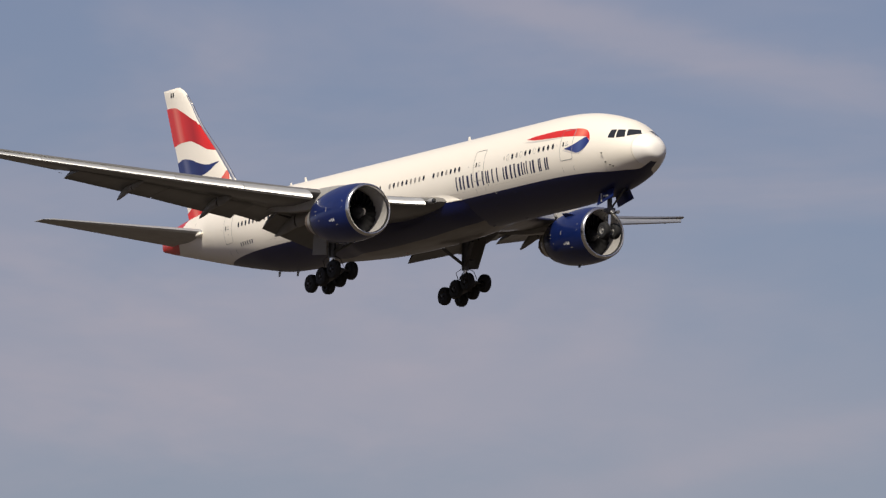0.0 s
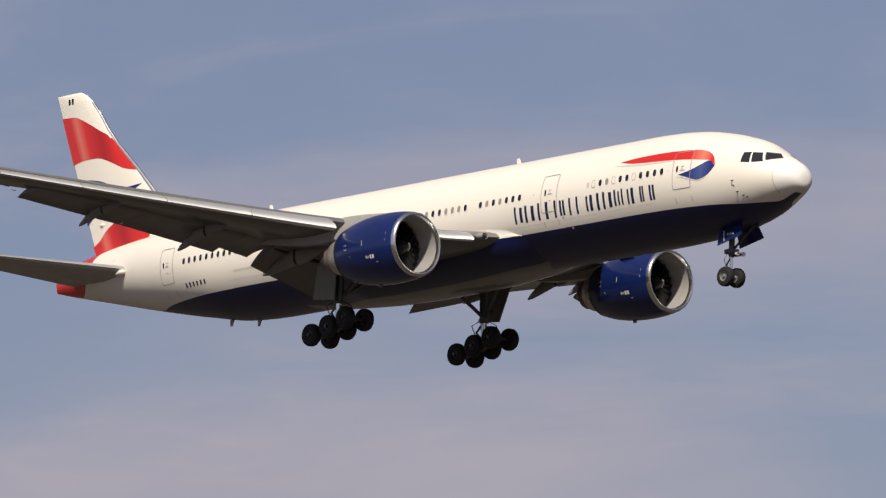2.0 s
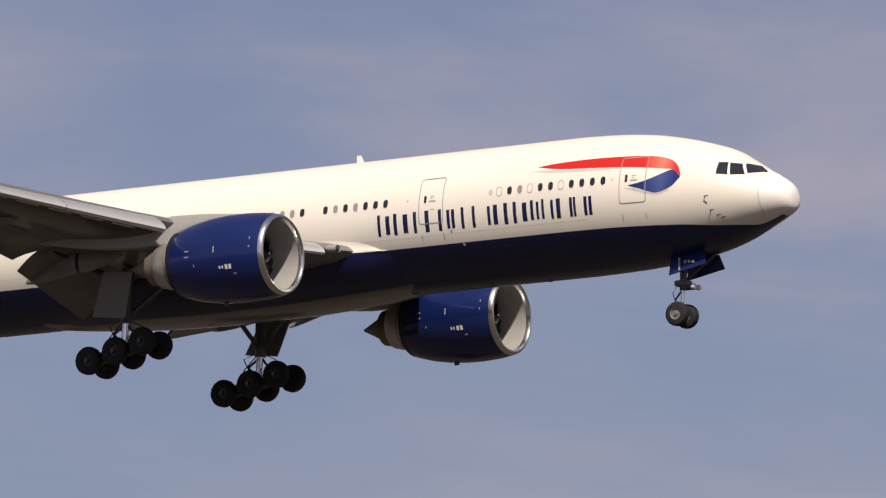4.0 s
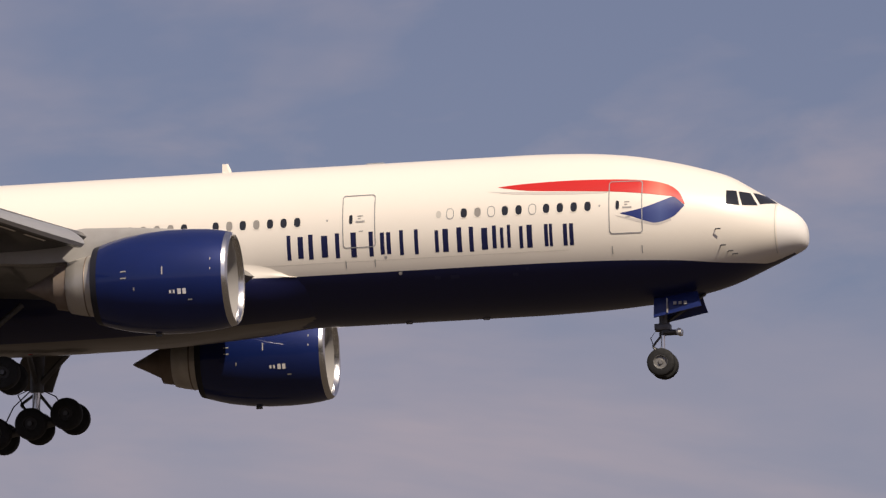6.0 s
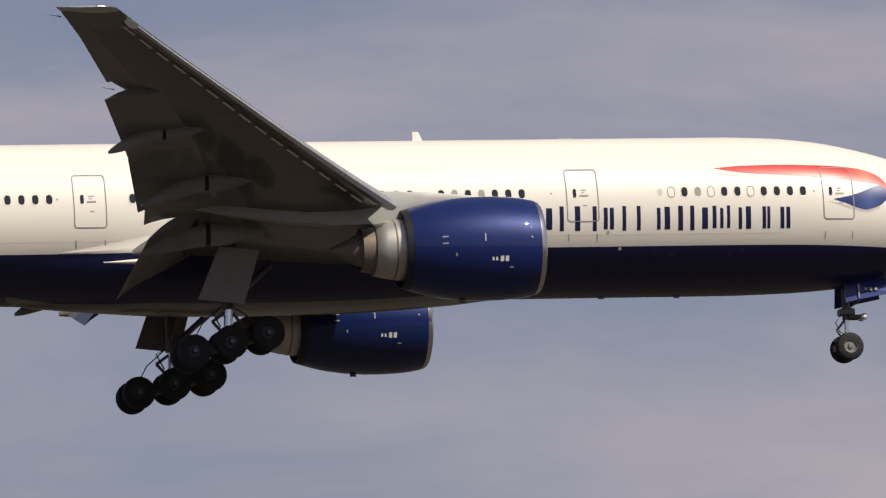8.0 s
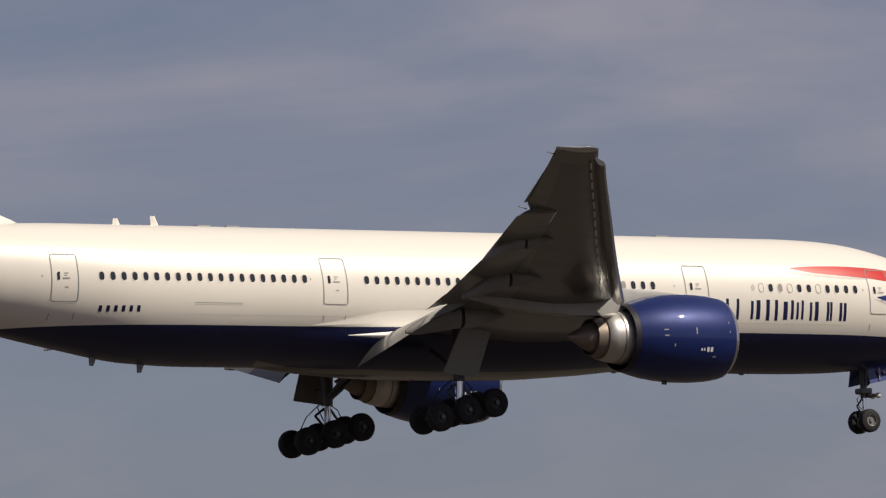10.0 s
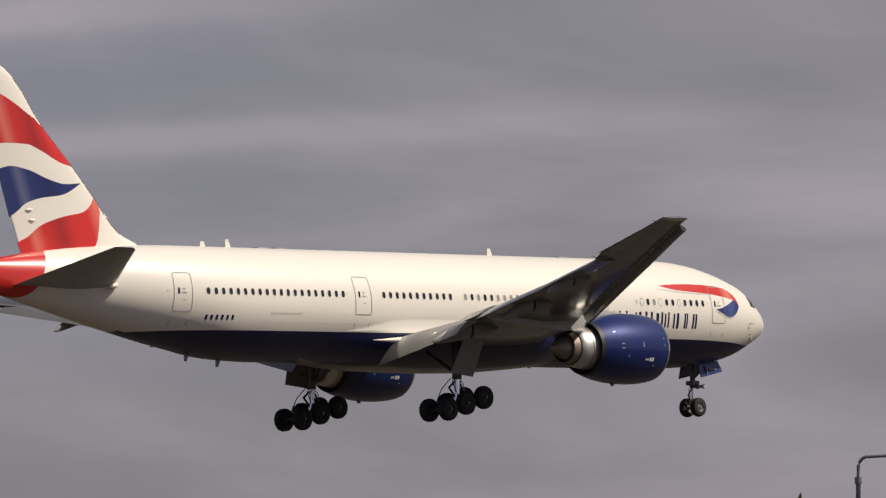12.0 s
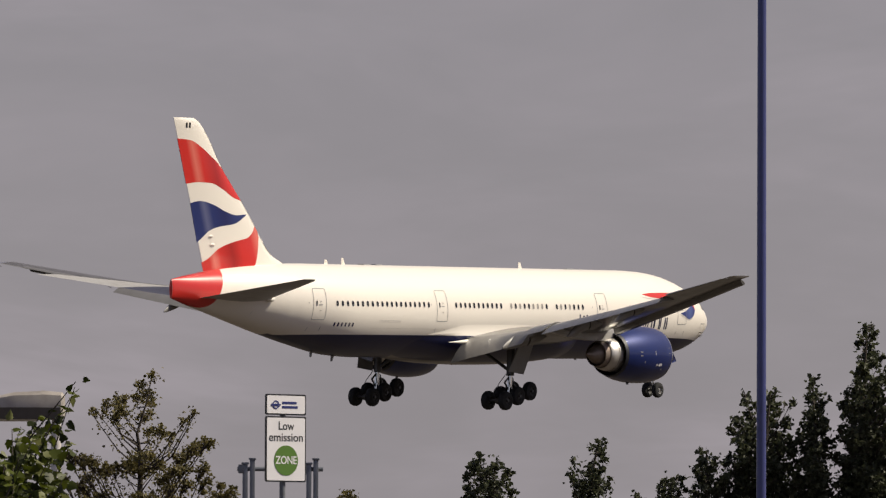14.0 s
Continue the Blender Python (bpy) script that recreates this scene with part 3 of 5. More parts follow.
def add_flight_deck():
    quads = (((-3.06, 1.02), (-2.70, 1.02), (-2.56, .40), (-3.04, .46)),
             ((-2.63, 1.00), (-2.22, .96), (-1.92, .42), (-2.46, .40)))
    for sg in (-1, 1):
        for qd in quads:
            rows = []
            for i in range(5):
                u = i / 4
                a = (qd[0][0] + (qd[1][0] - qd[0][0]) * u, qd[0][1] + (qd[1][1] - qd[0][1]) * u)
                b = (qd[3][0] + (qd[2][0] - qd[3][0]) * u, qd[3][1] + (qd[2][1] - qd[3][1]) * u)
                rows.append([(a[0] + (b[0] - a[0]) * k / 4, a[1] + (b[1] - a[1]) * k / 4) for k in range(5)])
            patch(rows, GLASS, "flight_deck_window", fuselage, sg, .012, "dark flight deck side window")
        # windscreen pane, wraps over the brow towards the middle
        qd, rows = ((-2.14, 1.00), (-1.70, .93), (-1.28, .60), (-1.84, .47)), []
        for i in range(9):
            u = i / 8
            a = (qd[0][0] + (qd[1][0] - qd[0][0]) * u, qd[0][1] + (qd[1][1] - qd[0][1]) * u)
            b = (qd[3][0] + (qd[2][0] - qd[3][0]) * u, qd[3][1] + (qd[2][1] - qd[3][1]) * u)
            row = [(a[0] + (b[0] - a[0]) * k / 6, a[1] + (b[1] - a[1]) * k / 6) for k in range(7)]
            rows.append([(x, min(z, ztop(-x) - .025)) for x, z in row])
        patch(rows, GLASS, "windscreen", fuselage, sg, .012, "dark curved windscreen pane")


add_flight_deck()
# radome joint, probes and small ports near the nose
v, f = loft([[side(-s, z, sg, .007) for s in (1.30, 1.335)] for sg in (-1,) for z in [-1.35 + .1 * k for k in range(20)]], cap=False, closed=False)
part("radome_joint", mesh_from("radome_joint", v, f, SEAM), fuselage)
for x, z in ((-3.45, -.55), (-3.3, -1.15), (-3.05, -1.35), (-2.9, -1.45)):
    p = side(x, z)
    part("probe", mesh_from("probe", *tube([p, p + Vector((.02, -.12, 0)), p + Vector((.22, -.14, 0))], .025, 6), STEEL), fuselage, "small steel air probe")


def blade(x, z, h, l, up=1, mat=WHITE, name="antenna"):
    v, f = loft([[(x + a, b, z) for a, b in ((0, 0), (-l * .3, .03), (-l, 0), (-l * .3, -.03))],
                 [(x - h * .45 + a * .55, b * .6, z + up * h) for a, b in ((0, 0), (-l * .3, .03), (-l, 0), (-l * .3, -.03))]])
    part(name, mesh_from(name, v, f, mat, smooth=False), fuselage, "blade antenna")


for x, h in ((-22.4, .42), (-43.15, .46), (-45.1, .32)):
    blade(x, 3.07, h, .42)
for x, h in ((-12.5, .12), (-15.5, .12), (-19.5, .1), (-44.2, .40), (-46.6, .38)):
    blade(x, zbot(-x) + .04, h, .4, -1, SEAL)
for x in (-16.8, -39.5, -41.0):
    v, f = block(x - .35, x + .35, -.25, .25, 3.06, 3.16, .05)
    part("satellite_fairing", mesh_from("satellite_fairing", v, f, SEAL), fuselage)

# ---- wing-to-body fairing


def build_fairing():
    zt = smooth_curve([19.0, 19.5, 20.2, 20.9, 23, 28, 32, 33.6, 35, 36.5, 38.4, 39.5], [-1.70, -1.62, -1.15, -.86, -.62, -.5, -.5, -.6, -.85, -1.2, -1.6, -1.70])
    zb = smooth_curve([19.0, 20, 21.5, 26, 30, 34.3, 37.7, 39.5], [-3.0, -3.12, -3.26, -3.52, -3.56, -3.46, -3.24, -3.0])
    bulge = smooth_curve([19.0, 19.6, 21, 24, 33, 35.5, 37.5, 39.5], [-.15, .05, .28, .44, .34, .14, .0, -.14])
    rings = []
    for i in range(57):
        s = 19.0 + 20.5 * i / 56
        body = lambda z: math.sqrt(max(.01, 3.1 ** 2 - z * z))
        t0, lo, bl = max(zt(s), -1.50), zb(s), bulge(s)
        w = body(-1.55) + bl
        half = []
        for j in range(8):
            u = j / 8
            z = t0 + (-1.55 - t0) * u
            half.append((body(z) - .02 + (bl + .02) * u ** 2.4, z))
        for j in range(15):
            q = math.pi / 2 * j / 14
            z = -1.55 + (lo + 1.55) * math.sin(q)
            kf = max(0, min(1, (bl + .14) / .45))
            low = w * math.cos(q) ** .8 if j < 14 else 0.0
            half.append((low * kf + (1 - kf) * .985 * math.sqrt(max(0, 3.1 ** 2 - z * z)) if j < 14 else 0.0, z))
        rings.append([(-s, -y, z) for y, z in half] + [(-s, y, z) for y, z in half[-2::-1]])
    v, f = loft(rings)
    n = len(rings[0])
    idx = []
    for q in range(len(f) - 2):
        j = q % n
        j = j if j < 22 else 43 - j
        idx.append(0 if j < 8 else 1 if j < 18 else 2)
    part("belly_fairing", mesh_from("belly_fairing", v, f, [WHITE, NAVY, BELLY_GREY], idx + [1, 1], sharp=60), airliner, "white, navy and grey belly fairing")


build_fairing()
v, f = loft(revolve([(0.05, .02), (.04, .10), (0, .14), (-.03, .15)], 12), cap=True)
v = [(-30.5 + b * .9, a * 0 + c, -3.53 - d) for (d, b, c), a in zip(v, [0] * len(v))]
part("beacon", mesh_from("beacon", v, f, BEACON), airliner, "red glass anti-collision beacon")

# ---- wings
le = smooth_curve([2.4, 3.1, 9.8, 16.8, 23.1, 29.1, 30.0], [20.6, 21.2, 26.0, 30.95, 35.3, 39.42, 40.0])
te = smooth_curve([2.4, 3.1, 9.6, 16.7, 22.9, 30.0], [33.3, 33.4, 34.0, 36.5, 38.95, 42.1])
wz = smooth_curve([2.4, 4.5, 9.8, 16.8, 23, 30], [-1.50, -1.42, -.82, .30, 1.38, 2.66])
wt = smooth_curve([2.4, 9.6, 20, 30], [1.30, .95, .55, .22])
wash = smooth_curve([2.4, 4.5, 9.8, 14, 30], [.22, .18, .06, .04, .02])
PROFILE = [(1, 0.0), (.9, .12), (.75, .30), (.6, .45), (.45, .54), (.3, .56), (.18, .50), (.09, .38), (.03, .22), (0, 0), (.02, -.16), (.07, -.30), (.16, -.40), (.3, -.46), (.45, -.45), (.6, -.34), (.75, -.18), (.9, -.05)]


def wing_ring(y, x0, x1, z, t, sg, drop=0.0):
    c = x1 - x0
    return [(-(x0 + u * c), sg * y, z + t * k - drop * u) for u, k in PROFILE]


def build_wing(sg):
    ys = [2.3, 3.1, 4.5, 6, 8, 9.6, 11, 13, 15, 17, 19, 21, 23, 25, 27, 28.5, 29.5, 30.0]
    rings = [wing_ring(y, le(y), te(y) - (.75 if 9 < y < 22.5 else .2 if y < 9 else 0.0), wz(y), wt(y), sg, wash(y)) for y in ys]
    v, f = loft(rings)
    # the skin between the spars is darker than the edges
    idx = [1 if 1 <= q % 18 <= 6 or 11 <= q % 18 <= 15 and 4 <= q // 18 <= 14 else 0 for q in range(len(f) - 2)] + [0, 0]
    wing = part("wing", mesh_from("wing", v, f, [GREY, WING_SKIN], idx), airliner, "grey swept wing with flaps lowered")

    a, b = le(30.0), te(30.0)
    tip = [wing_ring(y, a + da, b + db, wz(30) + dz, wt(30) * q, sg, .02) for y, da, db, dz, q in ((29.98, 0, 0, 0, 1.04), (30.2, .12, .12, .02, .95), (30.36, .4, .2, .04, .7), (30.46, .8, .28, .05, .3))]
    part("wing_tip", mesh_from("wing_tip", *loft(tip), METAL), wing, "bare metal wing tip cap")
    # slats, run out ahead of and below the leading edge
    for y0, y1 in ((4.2, 8.5), (10.6, 14.34), (14.36, 18.14), (18.16, 21.94), (21.96, 25.64), (25.66, 29.3)):
        rr = []
        for i in range(5):
            y = y0 + (y1 - y0) * i / 4
            x, z, t = le(y), wz(y), wt(y)
            c = .55 + .75 * t if y > 10 else .80
            pts = [(.30, .62), (.05, .50), (-.22, .26), (-.42, -.02), (-.48, -.26), (-.36, -.42), (-.16, -.40), (.02, -.22), (.12, .10), (.22, .36)]
            rr.append([(-(x + (.02 if y > 10 else .12) + c * u), sg * y, z - (.28 if y > 10 else .07) + c * .72 * k * min(1, .55 + t * .4)) for u, k in pts])
        v, f = loft(rr)
        # rear and lower faces take the dark skin colour to paint in their shade
        part("slat", mesh_from("slat", v, f, [SLAT, WING_SKIN], [1 if 5 <= q % 10 else 0 for q in range(len(f) - 2)] + [1, 1]), wing, "pale metal leading edge slat with shade painted on its rear face")

    # white strips on the underside, painted for dashes of sunlight behind the slats
    for k in range(15):
        y = 11.0 + 1.22 * k
        rr = []
        for yy in (y, y + .85):
            x, z, t = le(yy) + .26 + .30 * wt(yy), wz(yy), wt(yy)
            rr.append([(-(x + d), sg * yy, z - t * .34 - .10 - .02 * (d > .04)) for d in (0, .09)])
        v, f = loft(rr, cap=False, closed=False)
        part("slat_seal", mesh_from("slat_seal", v, f, WHITE, smooth=False), wing)

    def flap(y0, y1, lead0, lead1, trail0, trail1, name, lab, n=6, fat=.13):
        """A flap between two stations; lead and trail are (x, z) of its edges there."""
        rr = []
        for i in range(n):
            u = i / (n - 1)
            y = y0 + (y1 - y0) * u
            ax, az = (lead0[k] + (lead1[k] - lead0[k]) * u for k in (0, 1))
            bx, bz = (trail0[k] + (trail1[k] - trail0[k]) * u for k in (0, 1))
            c = math.hypot(bx - ax, bz - az)
            nx, nz = (bz - az) / c, -(bx - ax) / c
            if nz < 0:
                nx, nz = -nx, -nz
            bow = .06 * c
            rr.append([(ax + (bx - ax) * p + nx * (k * fat * c * 2 * .5 + bow * 4 * p * (1 - p)), sg * y, az + (bz - az) * p + nz * (k * fat * c * 2 * .5 + bow * 4 * p * (1 - p))) for p, k in PROFILE])
        return part(name, mesh_from(name, *loft(rr), GREY), wing, lab)

    flap(3.25, 8.9, (-32.4, -1.66), (-32.8, -1.0), (-35.35, -3.42), (-35.12, -2.0), "inboard_flap", "lowered grey inboard flap")
    flap(9.0, 10.9, (-32.4, -.92), (-33.0, -.70), (-35.3, -1.5), (-35.6, -1.1), "flaperon", "drooped grey flaperon")
    flap(11.0, 16.6, (-32.9, -.75), (-34.7, .16), (-35.9, -1.36), (-37.3, -.28), "outboard_flap", "lowered grey outboard flap")
    flap(16.65, 22.4, (-34.7, .16), (-37.1, 1.14), (-37.3, -.28), (-39.2, .84), "outboard_flap", "lowered grey outboard flap")
    flap(23.0, 28.6, (-38.1, 1.38), (-40.7, 2.40), (-39.2, 1.36), (-41.42, 2.40), "aileron", "grey aileron")

    # flap track fairings: a fixed nose, a dark joint and a tail that droops with the flap
    for y, xn, ln, r, dr, lift in ((18.6, 34.6, 3.8, .27, .72, .30), (13.3, 31.7, 4.5, .32, .85, .34), (7.6, 30.2, 5.3, .42, .70, .28)):
        def ring_at(u, k=1.0):
            rad = k * r * (math.sin(math.pi * min(1, u * .97 + .015)) ** .6)
            bend = 0 if u < .5 else (u - .5) * 2
            zc = wz(y) - wt(y) * .38 - .12 - .25 * min(1, u * 3) - dr * bend ** 1.2 + lift
            return [(-(xn + ln * u), sg * y + .62 * rad * math.cos(a), zc + 1.25 * rad * math.sin(a)) for a in [2 * math.pi * j / 14 for j in range(14)]]
        fixed, tail, cut = [ring_at(.44 * i / 8) for i in range(9)], [ring_at(.475 + .525 * i / 9) for i in range(10)], [ring_at(u, .82) for u in (.42, .49)]
        fr = part("flap_fairing", mesh_from("flap_fairing", *loft(fixed), FAIRING_GREY), wing, "grey canoe-shaped flap fairing")
        part("drooped_tail", mesh_from("drooped_tail", *loft(tail), FAIRING_GREY), fr)
        part("joint", mesh_from("joint", *loft(cut), DARK), fr, "dark joint")
    # dark bars added as the shade in the cove between the wing and its flaps
    for y0, y1, dx, dz in ((3.4, 8.8, -.10, -.22), (11.1, 22.3, -.62, -.14)):
        rr = []
        for i in range(9):
            y = y0 + (y1 - y0) * i / 8
            x, z = te(y) + dx - (.35 if y < 9 else .30), wz(y) - wash(y) + dz
            rr.append([(-(x + d), sg * y, z + h) for d, h in ((-.30, .0), (.12, -.06), (.12, .10), (-.30, .16))])
        part("flap_cove", mesh_from("flap_cove", *loft(rr), DARK), wing, "dark bar painted as the shade in the gap ahead of the flap")
    for y in (22.75, 29.9):
        p = Vector((-te(y), sg * y, wz(y) - .2))
        part("static_wick", mesh_from("static_wick", *tube([p, p + Vector((-.4, 0, .1))], .02, 6), STEEL), wing)
    return wing


wings = {sg: build_wing(sg) for sg in (-1, 1)}
# the wings flex upwards in flight
flex = smooth_curve([0, 6, 9.8, 16.8, 23, 31], [0, 0, .02, .06, .09, .12])
for w in wings.values():
    for me in {o.data for o in [w] + list(w.children_recursive)}:
        for q in me.vertices:
            q.co.z += flex(abs(q.co.y))
# landing lamp let into each wing root
for sg in (-1, 1):
    y = 3.75
    c = Vector((-(le(y) - .10), sg * y, wz(y) + .02))
    house = [[c + Vector((dx, sg * .24 * r * math.cos(a), .19 * r * math.sin(a))) for a in [2 * math.pi * j / 16 for j in range(16)]] for dx, r in ((-.7, .6), (-.2, 1), (.10, .98), (.20, .86), (.16, .76))]
    lamp = part("root_lamp", mesh_from("root_lamp", *loft(house), SEAL, sharp=40), wings[sg], "landing lamp in the wing root")
    lens = [[c + Vector((dx, sg * .24 * r * math.cos(a), .19 * r * math.sin(a))) for a in [2 * math.pi * j / 16 for j in range(16)]] for dx, r in ((.165, .74), (.21, .55), (.23, .2))]
    part("lens", mesh_from("lens", *loft(lens), GLASS), lamp, "dark unlit glass lens")
# white tapered fairing behind each wing root
for sg in (-1, 1):
    rr = []
    for i in range(9):
        u = i / 8
        s, r = 33.2 + 2.6 * u, .25 * (1 - u) + .02
        rr.append([(-s, sg * (3.3 + .1 * u), -1.95 - .05 * u) for _ in range(1)] + [(-s, sg * (3.3 + .1 * u + r * math.sin(a)), -1.95 - .05 * u + r * .7 * math.cos(a)) for a in [math.pi * j / 8 for j in range(9)]])
    part("wing_root_tail", mesh_from("wing_root_tail", *loft(rr), WHITE), airliner, "white tapered fairing behind the wing root")

# ---- tail
fin_le = smooth_curve([2.2, 3.1, 3.46, 5.63, 7.08, 9.28, 12.2, 12.43], [49.2, 50.3, 51.3, 53.5, 54.9, 57.2, 59.8, 60.3])
fin_te = smooth_curve([2.2, 12.43], [58.75, 62.45])


def fin_y(s, z):
    """Half thickness of the fin."""
    u = min(1, max(0, (s - fin_le(z)) / max(.1, fin_te(z) - fin_le(z))))
    t = .46 - .026 * (z - 2.2)
    return t * (2.2 * math.sqrt(u) * (1 - u) + .35 * u * (1 - u)) * .9 + .012


def build_fin():
    rings = []
    for z in [2.2, 2.7, 3.0, 3.2, 3.5, 4, 5, 6, 7, 8, 9, 10, 11, 11.8, 12.2, 12.35, 12.43]:
        q = 1 if z < 12.3 else .7 if z < 12.4 else .3
        us = [0, .01, .03, .07, .13, .22, .34, .48, .62, .76, .9, 1]
        a = fin_le(z)
        c = fin_te(z) - a
        rings.append([(-(a + u * c), -q * fin_y(a + u * c, z), z) for u in us] + [(-(a + u * c), q * fin_y(a + u * c, z), z) for u in us[-1:0:-1]])
    fin = part("tail_fin", mesh_from("tail_fin", *loft(rings), WHITE), airliner, "white tail fin with waving red and blue bands")
    bands = (
        (FIN_RED, "fin_red_band", [(-62.02, 11.06), (-60.81, 10.98), (-59.57, 10.5), (-58.34, 9.84), (-57.2, 9.28)], [(-60.98, 8.13), (-59.81, 8.26), (-58.57, 8.23), (-57.33, 7.84), (-56.09, 7.31), (-54.95, 7.09)]),
        (FIN_BLUE, "fin_blue_band", [(-60.48, 6.87), (-59.55, 7.04), (-58.32, 6.83), (-57.08, 6.41), (-55.83, 6.17), (-54.6, 6.25)], [(-59.68, 4.33), (-59.17, 4.66), (-58.55, 5.11), (-57.57, 5.39), (-56.08, 5.59), (-54.65, 6.2)]),
        (FIN_RED, "fin_lower_red_band", [(-59.15, 3.01), (-58.54, 3.28), (-57.56, 3.95), (-56.07, 4.42), (-54.58, 4.71), (-53.95, 5.11), (-53.62, 5.45), (-53.3, 5.15)], [(-58.9, 2.45), (-58.2, 2.5), (-57.2, 2.56), (-56.2, 2.62), (-55.2, 2.66), (-54.3, 2.72), (-53.75, 2.95), (-53.2, 4.75)]))
    for mat, name, top, bot in bands:
        for sg in (-1, 1):
            rr = [[(min(x, -fin_le(z) - .035), sg * (fin_y(max(-x, fin_le(z) + .035), z) + .006), z) for x, z in r] for r in curve_rows(top, bot, 30, 8)]
            part(name, mesh_from(name, *loft(rr, cap=False, closed=False), mat), fin)
    for sg in (-1, 1):
        for x in (-61.2, -60.9):
            v = [(x + a * .09, sg * (fin_y(-x, 11.95) + .008), 11.95 + b * .17) for a, b in ((-1, -1), (1, -1), (1, 1), (-1, 1))]
            part("fin_mark_bar", mesh_from("fin_mark_bar", v, [(0, 1, 2, 3)], SIGN_BLACK, smooth=False), fin)
    rr = []
    for z in [3.6 + .9 * i for i in range(10)]:
        a, c = fin_le(z), fin_te(z) - fin_le(z)
        us = (.035, .018, .006, 0)
        rr.append([(-(a + u * c) + .012, -fin_y(a + u * c, z) - .007, z) for u in us] + [(-(a + u * c) + .012, fin_y(a + u * c, z) + .007, z) for u in us[2::-1]])
    part("leading_edge", mesh_from("leading_edge", *loft(rr, cap=False, closed=False), METAL), fin, "bare metal leading edge")
    # rudder actuator fairings
    for sg in (-1, 1):
        for z in (4.75, 4.2):
            s = fin_te(z) - 1.35
            rr = [[(-(s - .22 + .55 * u), sg * (fin_y(s, z) + .09 * math.sin(math.pi * min(.98, u + .02)) * max(.12, math.sin(a)) ), z + .1 * math.sin(math.pi * min(.98, u + .02)) * math.cos(a)) for a in [math.pi * j / 8 for j in range(9)]] for u in [i / 8 for i in range(9)]]
            part("rudder_actuator_fairing", mesh_from("rudder_actuator_fairing", *loft(rr), WHITE), fin)


build_fin()


def build_stabiliser(sg):
    rings = []
    for y in (.6, 1.5, 3, 5, 7, 9, 10.2, 10.6, 10.78):
        k = (y - 1) / 9.7
        q = 1 if y < 10.5 else .6 if y < 10.7 else .3
        a, b = 53.15 + 7.85 * k, 60.2 + 2.4 * k
        rings.append(wing_ring(y, a + (1 - q) * .4, b, .75 + (y - 1) * .132, (.68 - .50 * k) * q, sg))
    st = part("tailplane", mesh_from("tailplane", *loft(rings), LIGHT_GREY), airliner, "grey horizontal tailplane with a bright edge")
    rr = []
    for y in (1.9, 4, 6, 8, 10.2):
        k = (y - 1) / 9.7
        a, z, t = 53.15 + 7.85 * k, .75 + (y - 1) * .132, .68 - .50 * k
        c = 7.05 - 5.45 * k
        rr.append([(-(a + u * c - .012), sg * y, z + t * 1.06 * h) for u, h in ((.30, .563), (.20, .52), (.13, .46), (.07, .38), (.03, .22), (0, 0), (.02, -.16), (.05, -.24))])
    part("leading_edge", mesh_from("leading_edge", *loft(rr, cap=False, closed=False), SLAT), st, "bare metal leading edge")
    v, f = loft([[side(-s, z, sg, .01) for z in (1.7 - .2 * k, -.1 - .2 * k)] for k, s in enumerate((55.4, 55.5))], cap=False, closed=False)
    part("trim_slot", mesh_from("trim_slot", v, f, SEAL), st)


    # rounded seal at the root of the leading edge
    c = side(-54.15, .74, sg, .10)
    rr = [[(c[0] - .75 * (u - .35), c[1] + sg * .02 + .20 * r * math.cos(a), c[2] - .10 * u + .17 * r * math.sin(a)) for a in [2 * math.pi * j / 12 for j in range(12)]]
          for u, r in ((0, .08), (.06, .5), (.2, .85), (.4, 1), (.7, .9), (1, .55), (1.1, .1))]
    part("root_seal", mesh_from("root_seal", *loft(rr), WHITE), st, "white rounded root seal")


for sg in (-1, 1):
    build_stabiliser(sg)

# ---- engines


